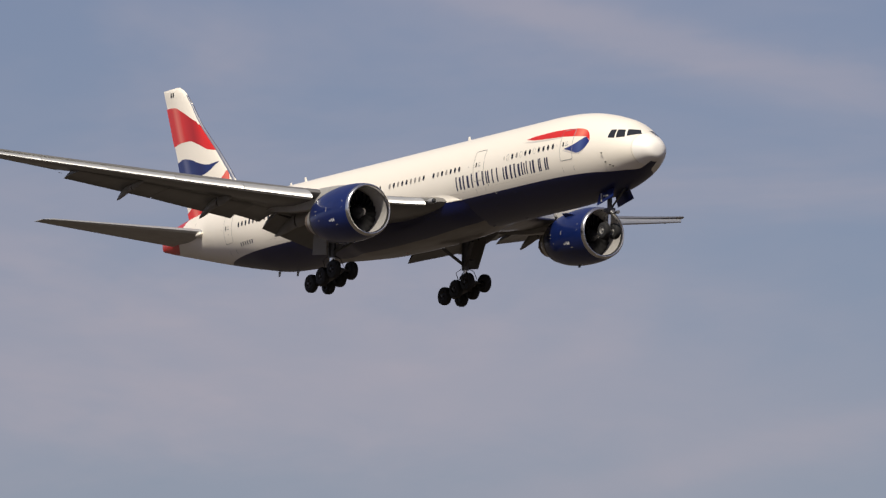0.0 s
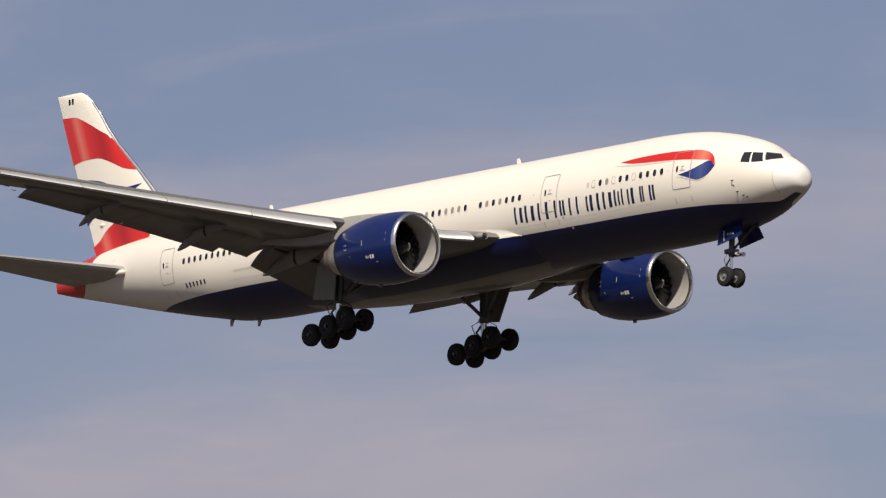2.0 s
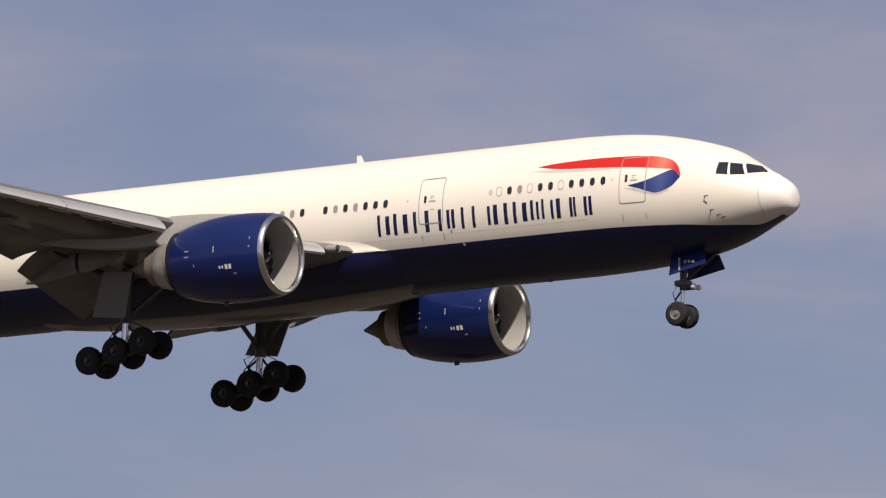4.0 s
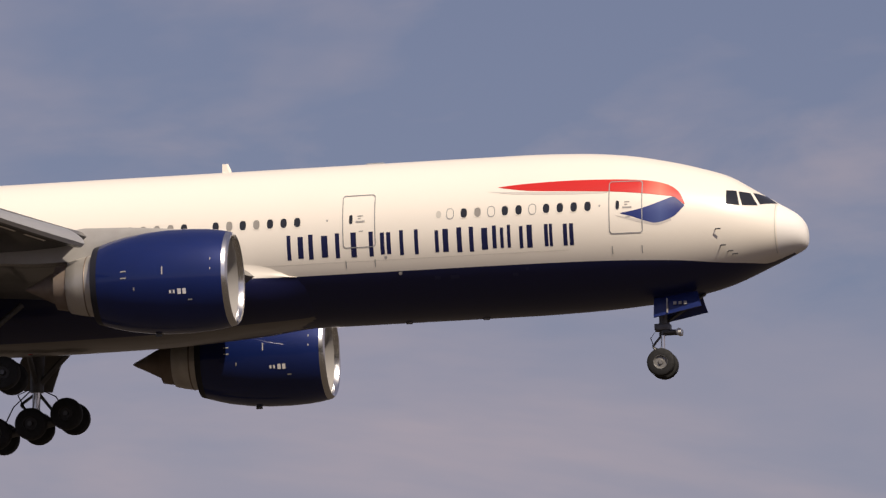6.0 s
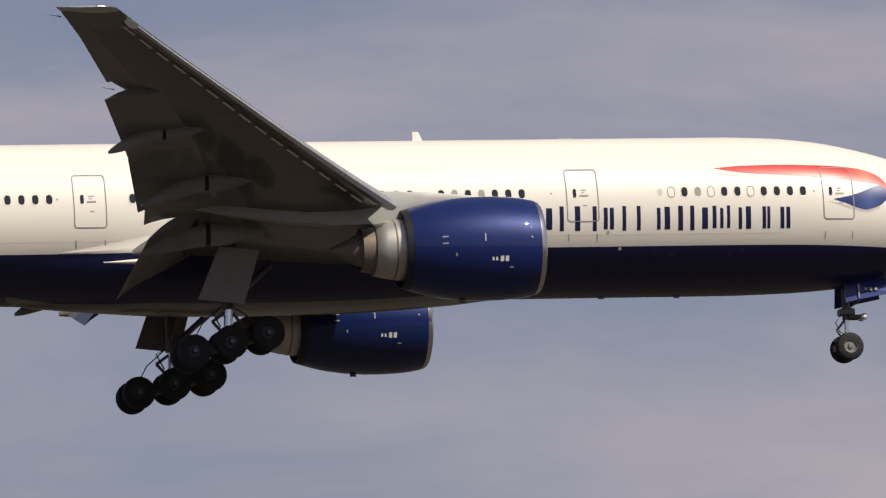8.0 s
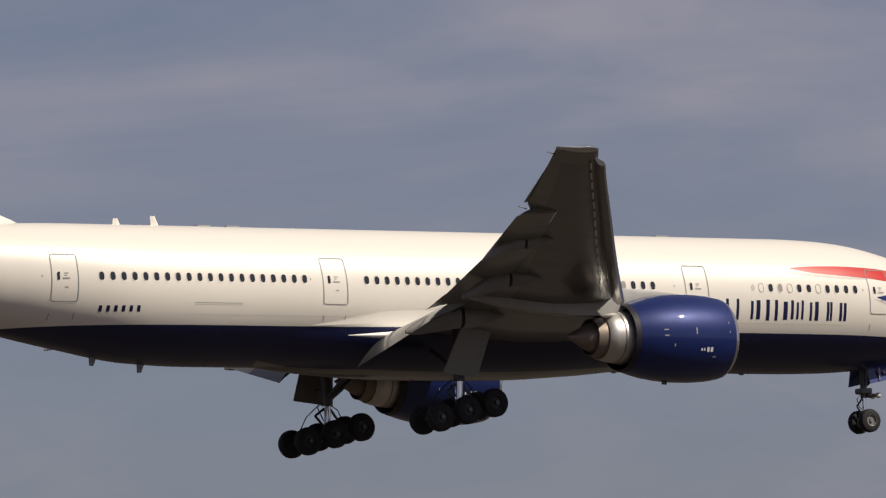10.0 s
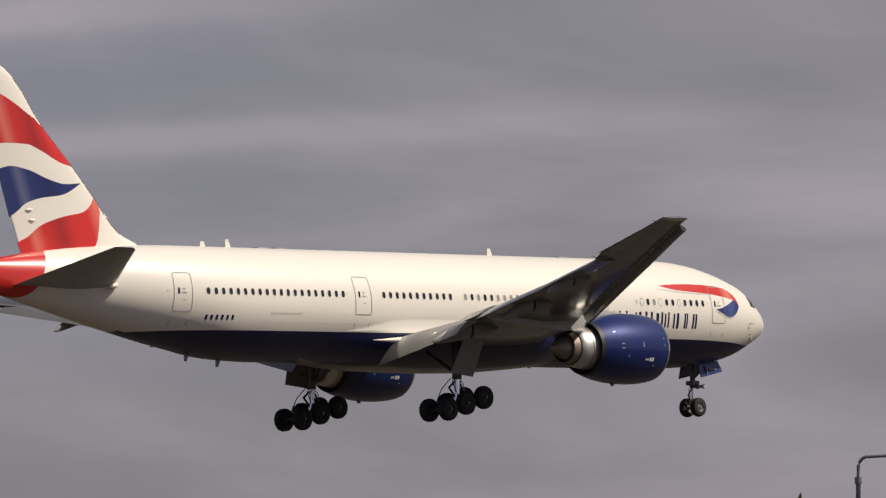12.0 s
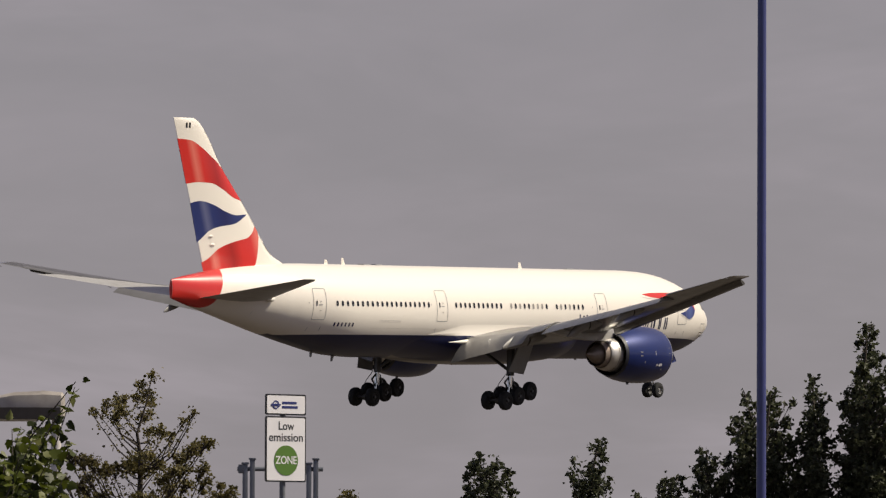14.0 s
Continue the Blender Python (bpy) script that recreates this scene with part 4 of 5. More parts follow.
def build_engine(sg):
    cy, cz = sg * 9.6, -2.64
    root = new("engine")
    root.parent = airliner
    root["label"] = "blue turbofan engine with a polished inlet lip"
    C = (-20.48, cy, cz)
    n = 64
    cowl = [(-.22, 1.80), (-.55, 1.865), (-1.0, 1.92), (-1.7, 1.96), (-2.5, 1.955), (-3.3, 1.90), (-4.1, 1.78), (-4.6, 1.66), (-5.02, 1.535), (-5.04, 1.47), (-4.0, 1.55)]
    part("fan_cowl", mesh_from("fan_cowl", *loft(revolve(cowl, n, C), cap=False), BLUE, sharp=50), root, "glossy blue fan cowl")
    # near-black colour holds both soot and the shade at the cowl's rear end
    ring = [(-5.00, 1.535), (-5.27, 1.455), (-5.28, 1.42), (-4.9, 1.45), (-4.4, 1.50)]
    part("fan_nozzle", mesh_from("fan_nozzle", *loft(revolve(ring, n, C), cap=False), SOOT_SHADE, sharp=50), root, "sooty dark grey fan nozzle ring with shade in its colour")
    lip = [(-.24, 1.802), (-.10, 1.765), (-.02, 1.71), (0, 1.66), (-.03, 1.60), (-.10, 1.565), (-.22, 1.54)]
    part("inlet_lip", mesh_from("inlet_lip", *loft(revolve(lip, n, C), cap=False), LIP), root, "polished metal inlet lip")
    duct = [(-.20, 1.545), (-.6, 1.53), (-1.1, 1.555), (-1.75, 1.57)]
    part("inlet_duct", mesh_from("inlet_duct", *loft(revolve(duct, n, C), cap=False), DUCT), root, "pale grey inlet duct lining")
    back = [(-1.95, 1.57), (-1.95, .01)]
    part("fan_backing", mesh_from("fan_backing", *loft(revolve(back, 32, C), cap=False), DARK), root)
    # spinner with a pale swirl
    spin = [(-.72, .015), (-.80, .10), (-.98, .24), (-1.25, .38), (-1.55, .47)]
    sp = part("spinner", mesh_from("spinner", *loft(revolve(spin, 24, C)), FAN), root, "dark fan spinner")
    rr = []
    for i in range(9):
        a = 2.4 * i / 8
        r = .12 + .17 * i / 8
        x = -.80 - .26 * i / 8
        rr.append([(C[0] + x + .015 + d * .05, cy + (r + d * .05) * math.sin(a), cz + (r + d * .05) * math.cos(a)) for d in (-1, 1)])
    part("spinner_swirl", mesh_from("spinner_swirl", *loft(rr, cap=False, closed=False), WHITE), sp, "white spinner swirl mark")
    for b in range(22):
        a0 = 2 * math.pi * b / 22
        rings = []
        for i in range(6):
            r = .42 + 1.13 * i / 5
            tw = radians(25 + 38 * i / 5)
            w = .20 + .14 * math.sin(math.pi * i / 5)
            ring = []
            for d, th in ((-1, 0), (0, .018), (1, 0), (0, -.018)):
                a = a0 + .10 * math.sin(i * .9) + (d * w * math.sin(tw) + th) / r
                ring.append((C[0] - 1.62 - d * w * math.cos(tw), cy + r * math.sin(a), cz + r * math.cos(a)))
            rings.append(ring)
        part("fan_blade", mesh_from("fan_blade", *loft(rings), FAN), root)
    core = [(-4.0, 1.24), (-4.8, 1.22), (-5.3, 1.17), (-5.9, 1.08), (-6.30, .98), (-6.32, .94), (-5.8, .95)]
    part("core_cowl", mesh_from("core_cowl", *loft(revolve(core, 48, C), cap=False), CORE, sharp=50), root, "bare metal core cowl")
    for x, r in ((-5.0, 1.208), (-5.55, 1.137)):
        part("core_joint", mesh_from("core_joint", *loft(revolve([(x, r + .004), (x - .02, r + .012), (x - .05, r + .004)], 48, C), cap=False), HOT), root)
    noz = [(-5.9, .92), (-6.4, .89), (-6.80, .82), (-6.81, .79), (-6.2, .82)]
    part("exhaust_nozzle", mesh_from("exhaust_nozzle", *loft(revolve(noz, 40, C), cap=False), HOT, sharp=50), root, "heat-stained exhaust nozzle")
    cone = [(-6.0, .80), (-6.5, .77), (-7.0, .55), (-7.5, .29), (-7.95, .07), (-8.03, .01)]
    part("exhaust_cone", mesh_from("exhaust_cone", *loft(revolve(cone, 32, C)), HOT), root, "heat-stained exhaust cone")
    bdisc = [(-4.1, 1.56), (-4.11, 1.15)]
    part("bypass_guide_ring", mesh_from("bypass_guide_ring", *loft(revolve(bdisc, 40, C), cap=False), DARK), root)
    # pylon from the cowl's top to the wing
    rr = []
    for s, z0, z1, w in ((21.9, -.85, -.74, .05), (23.0, -.86, -.62, .20), (24.6, -1.0, -.50, .30), (26.2, -1.70, -.45, .36), (28.2, -1.72, -.7, .40), (30.2, -1.55, -.75, .36), (32.0, -1.30, -.8, .24), (33.6, -1.0, -.8, .05)):
        rr.append([(-s, cy + w * d, z) for d, z in ((-.6, z1), (.6, z1), (1, (z0 + z1) / 2), (.8, z0), (-.8, z0), (-1, (z0 + z1) / 2))])
    part("pylon", mesh_from("pylon", *loft(rr), LIGHT_GREY, sharp=50), root, "pale grey engine pylon")
    # strake, drain mast and plain marks in place of lettering
    for d in (-1, 1):
        a = radians(48 * d)
        v, f = slab([(C[0] - 1.3, cy + 1.93 * math.sin(a), cz + 1.93 * math.cos(a)), (C[0] - 2.6, cy + 1.95 * math.sin(a), cz + 1.95 * math.cos(a)), (C[0] - 2.6, cy + 2.28 * math.sin(a), cz + 2.28 * math.cos(a)), (C[0] - 2.1, cy + 2.24 * math.sin(a), cz + 2.24 * math.cos(a))],
                    (0, math.cos(a), -math.sin(a)), .03)
        if d * sg < 0:
            part("cowl_strake", mesh_from("cowl_strake", v, f, BLUE, smooth=False), root)
    part("drain_mast", mesh_from("drain_mast", *block(C[0] - 3.1, C[0] - 2.85, cy - .03, cy + .03, cz - 2.05, cz - 1.85, .01), STEEL), root)

    def cowl_mark(x, ang, w, h, name, mat):
        v = []
        prof = smooth_curve([-p[0] for p in cowl[:9]], [p[1] for p in cowl[:9]])
        for i in (-1, 0, 1):
            for j in (-1, 1):
                a, xx = radians(ang) + j * h / 2 / 1.95, x + i * w / 2
                r = prof(-(xx - C[0])) + .006
                v.append((xx, cy + r * math.sin(a), cz + r * math.cos(a)))
        part(name, mesh_from(name, v, [(0, 2, 3, 1), (2, 4, 5, 3)], mat), root)
    face = -110 
    for x, w, h in ((-22.62, .08, .13), (-22.48, .07, .13), (-22.28, .13, .21), (-22.09, .13, .21)):
        cowl_mark(x, face, w, h, "cowl_mark_bar", SIGN_WHITE)
    for x, a, w, h in ((-24.4, -84, .22, .05), (-24.4, -92, .22, .05), (-22.9, -86, .05, .30), (-21.1, -80, .04, .5), (-21.9, -120, .16, .06), (-24.0, -105, .05, .12)):
        cowl_mark(x, a, w, h, "cowl_latch", MARK)


for sg in (-1, 1):
    build_engine(sg)

# ---- landing gear


def wheel(parent, x, y, z, r, w, rim_r, rim_mat=None):
    prof = [(-w / 2, rim_r), (-w / 2, r * .80), (-w * .42, r * .93), (-w * .25, r * .99), (0, r), (w * .25, r * .99), (w * .42, r * .93), (w / 2, r * .80), (w / 2, rim_r), (-w / 2, rim_r)]

    def turned(rings):
        return [[(x + b, y + a, z + c) for a, b, c in rg] for rg in rings]
    wh = part("tyre", mesh_from("tyre", *loft(turned(revolve(prof, 28)), cap=False), TYRE), parent, "worn black tyre")
    rp = [(-w * .46, .02), (-w * .46, rim_r * .30), (-w * .30, rim_r * .42), (-w * .30, rim_r * .82), (-w * .48, rim_r * .94), (-w * .5, rim_r * 1.02),
          (w * .5, rim_r * 1.02), (w * .48, rim_r * .94), (w * .30, rim_r * .82), (w * .30, rim_r * .42), (w * .46, rim_r * .30), (w * .46, .02)]
    part("rim", mesh_from("rim", *loft(turned(revolve(rp, 24))), rim_mat or RIM, sharp=30), wh, "grey metal wheel rim")


def build_nose_gear():
    g = new("nose_gear")
    g.parent = airliner
    g["label"] = "lowered nose landing gear with two wheels"
    x, z = -5.95, -5.25
    part("strut", mesh_from("strut", *tube([(x + .1, 0, -2.6), (x + .04, 0, -4.15)], [.17, .15], 16), STEEL), g)
    part("piston", mesh_from("piston", *tube([(x + .04, 0, -4.1), (x, 0, z)], .085, 14), CHROME), g, "chrome piston")
    part("axle", mesh_from("axle", *tube([(x, -.55, z), (x, .55, z)], .07, 10), STEEL), g)
    part("torque_link", mesh_from("torque_link", *merge(tube([(x + .02, 0, -4.1), (x - .36, 0, -4.55)], .045, 8), tube([(x - .36, 0, -4.55), (x, 0, -5.1)], .045, 8)), STEEL), g)
    part("drag_brace", mesh_from("drag_brace", *tube([(x + .1, .12, -3.7), (x + 1.7, .12, -2.6)], .07, 8), STEEL), g)
    part("steering_unit", mesh_from("steering_unit", *merge(block(x - .25, x + .35, -.28, .28, -3.98, -3.72, .05), tube([(x + .1, -.22, -4.05), (x + .75, -.22, -4.05)], .08, 8), tube([(x + .1, .22, -4.05), (x + .75, .22, -4.05)], .08, 8)), STEEL), g)
    for y in (-.22, .22):
        v, f = loft(revolve([(0.78, .02), (.78, .12), (.66, .13), (.55, .06)], 14, (x, y, -4.05)))
        part("landing_light", mesh_from("landing_light", v, f, LAMP_GLASS), g, "glass landing light")
    part("hose", mesh_from("hose", *tube([(x - .15, -.1, -3.9), (x - .42, -.1, -4.25), (x - .30, -.1, -4.6), (x - .05, -.1, -4.75)], .02, 6), DARK), g)
    for y in (-.42, .42):
        wheel(g, x, y, z, .545, .40, .27, NOSE_RIM)
    for sg in (-1, 1):
        y = sg * .85
        v, f = slab([(-6.12, y * .75, -2.75), (-4.45, y * .75, -2.6), (-4.28, y, -3.22), (-6.12, y, -3.58)], (0, 1, .25 * sg), .05)
        d = part("gear_door", mesh_from("gear_door", v, f, BLUE, smooth=False), g, "blue nose gear door")
        part("door_edge", mesh_from("door_edge", *block(-5.62, -5.56, min(y, y * 1.03) - .03, max(y, y * 1.03) + .03, -3.42, -2.85, .01), LIGHT_GREY), d)
        for i in range(3):
            part("door_mark_bar", mesh_from("door_mark_bar", *block(-5.35 + i * .2, -5.24 + i * .2, (y if sg < 0 else y - .01) - .02 * (sg < 0) * 2, (y if sg > 0 else y + .01), -3.12, -3.0, 0), MARK, smooth=False), d)


build_nose_gear()


def build_main_gear(sg):
    g = new("main_gear")
    g.parent = airliner
    g["label"] = "lowered main landing gear with six wheels"
    x, y, z = -31.6, sg * 5.5, -5.54
    tilt = radians(13)
    part("strut", mesh_from("strut", *tube([(x + .2, y, -1.7), (x + .1, y, -4.2)], [.30, .26], 18), STEEL), g)
    part("piston", mesh_from("piston", *tube([(x + .1, y, -4.15), (x, y, z)], .17, 16), CHROME), g, "chrome piston")
    ax = [(x + d * math.cos(tilt), z + d * math.sin(tilt)) for d in (1.46, 0, -1.46)]
    part("truck_beam", mesh_from("truck_beam", *tube([(ax[0][0], y, ax[0][1]), (ax[1][0], y, ax[1][1]), (ax[2][0], y, ax[2][1])], [.16, .24, .16], 12), STEEL), g)
    for a, b in ax:
        part("axle", mesh_from("axle", *tube([(a, y - .98, b), (a, y + .98, b)], .09, 10), STEEL), g)
        for dy in (-.70, .70):
            wheel(g, a, y + dy, b, .64, .48, .29)
    part("side_brace", mesh_from("side_brace", *tube([(x + .1, y, -3.9), (x + .2, y - sg * 2.3, -2.6)], .11, 10), STEEL), g)
    part("drag_brace", mesh_from("drag_brace", *tube([(x + .1, y, -4.0), (x + 1.9, y - sg * .6, -2.4)], .12, 10), STEEL), g)
    part("torque_link", mesh_from("torque_link", *merge(tube([(x + .1, y, -4.2), (x - .55, y, -4.65)], .06, 8), tube([(x - .55, y, -4.65), (x - .05, y, -5.2)], .06, 8)), STEEL), g)
    part("truck_positioner", mesh_from("truck_positioner", *tube([(x + .15, y, -4.2), (ax[0][0] - .5, y, ax[0][1])], .06, 8), STEEL), g)
    part("brake_hose", mesh_from("brake_hose", *merge(tube([(x - .2, y + .15, -4.1), (x - .9, y + .2, -4.7), (ax[2][0], y + .3, ax[2][1] + .2)], .025, 6),
                                                      tube([(x + .3, y + .15, -4.1), (x + .8, y + .25, -4.35), (x + 1.1, y + .3, ax[0][1] + .3)], .025, 6),
                                                      tube([(x - .2, y - .15, -4.1), (x - .6, y - .3, -4.3), (x - .3, y - .3, -4.9)], .03, 6)), DARK), g)
    yo = y + sg * .55
    v, f = slab([(x - .4, yo + sg * .55, -1.95), (x + 1.15, yo + sg * .55, -2.1), (x + .55, yo + sg * .2, -4.10), (x - 1.2, yo + sg * .2, -3.90)], (0, 1, -.15 * sg), .06)
    part("gear_door", mesh_from("gear_door", v, f, DOOR_GREY, smooth=False), g, "pale grey strut door")
    part("door_link", mesh_from("door_link", *tube([(x, y, -3.4), (x, yo + sg * .2, -3.4)], .05, 8), STEEL), g)


for sg in (-1, 1):
    build_main_gear(sg)

# true length of the airframe
for me in {o.data for o in airliner.children_recursive if o.data}:
    me.transform(Matrix.Diagonal((1.0075, 1, 1, 1)))

# ---------------------------------------------------------------- roadside


def at(az, el, d):
    """The place in the direction az, el (degrees) at d metres over the ground."""
    return Vector((d * math.sin(radians(az)), d * math.cos(radians(az)), EYE + d * math.tan(radians(el))))


def facing(az):
    """A turn that brings local -y to face the camera's stand."""
    return Matrix.Rotation(radians(-az), 4, "Z")


def thing(name, az, d, label, category, group="", turn=0):
    """An Empty on the ground that faces the viewer's stand."""
    e = new(name)
    p = at(az, 0, d)
    e.matrix_basis = Matrix.Translation((p.x, p.y, 0)) @ Matrix.Rotation(radians(-az + turn), 4, "Z")
    return tagged(e, label, category, group)


def text_mesh(text, size, mat):
    cu = bpy.data.curves.new("text", "FONT")
    cu.offset = .0018
    cu.body, cu.size, cu.extrude, cu.align_x, cu.align_y = text, size, .0006, "CENTER", "CENTER"
    ob = bpy.data.objects.new("text", cu)
    scene.collection.objects.link(ob)
    me = bpy.data.meshes.new_from_object(ob.evaluated_get(bpy.context.evaluated_depsgraph_get()))
    bpy.data.objects.remove(ob)
    me.materials.clear()
    me.materials.append(mat)
    return me


def ring_xz(cx, cz, r, n, y):
    return [(cx + r * math.cos(2 * math.pi * j / n), y, cz + r * math.sin(2 * math.pi * j / n)) for j in range(n)]


def rounded(x0, x1, z0, z1, r, y):
    out = []
    for cx, cz, a0 in ((x1 - r, z1 - r, 0), (x0 + r, z1 - r, 90), (x0 + r, z0 + r, 180), (x1 - r, z0 + r, 270)):
        for k in range(6):
            a = radians(a0 + 18 * k)
            out.append((cx + r * math.cos(a), y, cz + r * math.sin(a)))
    return out


def build_sign():
    d, az = 110.0, 55.580
    s = thing("road_sign", az, d, "white low emission zone sign with green disc on a grey post", "road sign", turn=38)
    top, bot, w = EYE + d * math.tan(radians(1.742)), EYE + d * math.tan(radians(1.162)), d * radians(.266) / math.cos(radians(38))
    h = top - bot
    split_z = top - h * .245
    part("post", mesh_from("post", *tube([(0, .06, 0), (0, .06, top - .1)], .038, 14), POLE_GREY), s, "grey steel post")
    for a, b, nm in ((split_z + .008, top, "upper_plate"), (bot, split_z - .008, "lower_plate")):
        pl = part(nm, mesh_from(nm, *loft([rounded(-w / 2, w / 2, a, b, .025, .012), rounded(-w / 2, w / 2, a, b, .025, -.006)]), SIGN_BLACK, sharp=40), s, "black-edged white sign plate")
        part("face", mesh_from("face", *loft([rounded(-w / 2 + .019, w / 2 - .019, a + .019, b - .019, .02, -.004), rounded(-w / 2 + .019, w / 2 - .019, a + .019, b - .019, .02, -.010)]), SIGN_WHITE, sharp=40), pl, "white sign face")
    up, low = s.children[1], s.children[2]
    # roundel and plain bars in place of the operator's name
    cz = (top + split_z) / 2
    part("roundel_ring", mesh_from("roundel_ring", *loft([ring_xz(-w * .26, cz, .055, 28, -.014), ring_xz(-w * .26, cz, .038, 28, -.014)], cap=False), SIGN_BLUE, smooth=False), up, "blue ring")
    part("roundel_bar", mesh_from("roundel_bar", *block(-w * .26 - .075, -w * .26 + .075, -.018, -.011, cz - .013, cz + .013, 0), SIGN_BLUE, smooth=False), up)
    for k, (x0, x1) in enumerate(((-.065, .165), (-.065, .185))):
        part("name_bar", mesh_from("name_bar", *block(x0, x1, -.014, -.011, cz + .012 - .055 * k, cz + .042 - .055 * k, 0), SIGN_BLUE, smooth=False), up)
    for txt, size, z, mat, sx in (("Low", .150, bot + h * .635, SIGN_BLACK, .39), ("emission", .150, bot + h * .505, SIGN_BLACK, .84), ("ZONE", .140, bot + h * .245, SIGN_WHITE, .52)):
        me = text_mesh(txt, size, mat)
        xs = [q.co.x for q in me.vertices]
        sx = sx * w / (max(xs) - min(xs))
        me.transform(Matrix.Translation((0, -.0166 if txt == "ZONE" else -.0116, z)) @ Matrix.Rotation(radians(90), 4, "X") @ Matrix.Diagonal((sx, 1, 1, 1)))
        part("lettering", me, low, "sign lettering")
    part("disc", mesh_from("disc", *loft([ring_xz(0, bot + h * .245, w * .295, 40, -.009), ring_xz(0, bot + h * .245, w * .295, 40, -.015)]), SIGN_GREEN, sharp=40), low, "green disc")


build_sign()


def build_frame():
    d, az = 118.0, 55.544
    s = thing("steel_frame", az, d, "dark grey steel post-and-rail frame behind the sign", "steel frame")
    z1 = EYE + d * math.tan(radians(1.277))
    for a in (55.314, 55.362, 55.735, 55.781):
        x = d * radians(a - az)
        hi = z1 + (.06 if a in (55.362, 55.781) else 0)
        part("post", mesh_from("post", *merge(block(x - .035, x + .035, -.04, .04, 0, hi, .008), block(x - .05, x + .05, -.055, .055, hi, hi + .03, .008)), POLE_GREY), s)
    zr = EYE + d * math.tan(radians(1.248))
    part("rail", mesh_from("rail", *tube([(d * radians(55.262 - az), .05, zr), (d * radians(55.829 - az), .05, zr)], .032, 10), POLE_GREY), s)
    for a in (55.288, 55.705):
        x = d * radians(a - az)
        part("bracket", mesh_from("bracket", *block(x - .04, x + .04, -.05, .09, zr - .06, zr + .06, .01), POLE_GREY), s)


build_frame()


def lantern(parent, length, w, h, x0, z, turn=0.0, socket=True):
    """A street lamp's head that runs along x from x0."""
    rr = []
    for u, ww, lo, hi in ((0, .80, -.40, .34), (.03, .90, -.48, .44), (.30, .97, -.50, .50), (.33, 1.0, -.50, .48), (.70, 1.0, -.50, .44), (.95, .92, -.48, .30), (1, .80, -.40, .18)):
        ring = []
        for c, k in ((-.45, lo), (-.5, -.10), (-.37, hi * .72), (-.16, hi), (.16, hi), (.37, hi * .72), (.5, -.10), (.45, lo)):
            ring.append((x0 + u * length, c * ww * w, z + k * h))
        rr.append([Vector(p) for p in ring])
    if turn:
        m = Matrix.Translation((x0, 0, z)) @ Matrix.Rotation(radians(turn), 4, "Z") @ Matrix.Translation((-x0, 0, -z))
        rr = [[m @ p for p in r] for r in rr]
    hd = part("lantern", mesh_from("lantern", *loft(rr), LANTERN if socket else LANTERN_OLD, sharp=30), parent, "weathered lamp head")
    if socket:
        mid = [[q for q in r] for r in rr[:3]]
        for r in mid:
            c = sum(r, Vector()) / len(r)
            for k in range(len(r)):
                r[k] = c + (r[k] - c) * 1.05
        part("socket_housing", mesh_from("socket_housing", *loft(mid), SOCKET, sharp=30), hd, "dark grey socket housing")
    else:
        # brown band added round the lower half to darken it as shade does
        low = [[(sum(r, Vector()) / len(r)).lerp(p, 1.03) for p in (r[0], r[1], r[6], r[7])] for r in rr[1:6]]
        part("tray", mesh_from("tray", *loft(low), LOW_SHADE, sharp=30), hd, "brown lower band painted as the head's shaded underside")
    rr = []
    for u, q in ((.36, .7), (.42, .9), (.75, .9), (.92, .6)):
        rr.append([Vector((x0 + u * length, c * q * w * .45, z - h * .49 - k * h * .09)) for c, k in ((-1, 0), (-.7, .7), (0, 1), (.7, .7), (1, 0))])
    if turn:
        rr = [[m @ p for p in r] for r in rr]
    part("bowl", mesh_from("bowl", *loft(rr), LAMP_GLASS), hd, "clear lamp bowl")


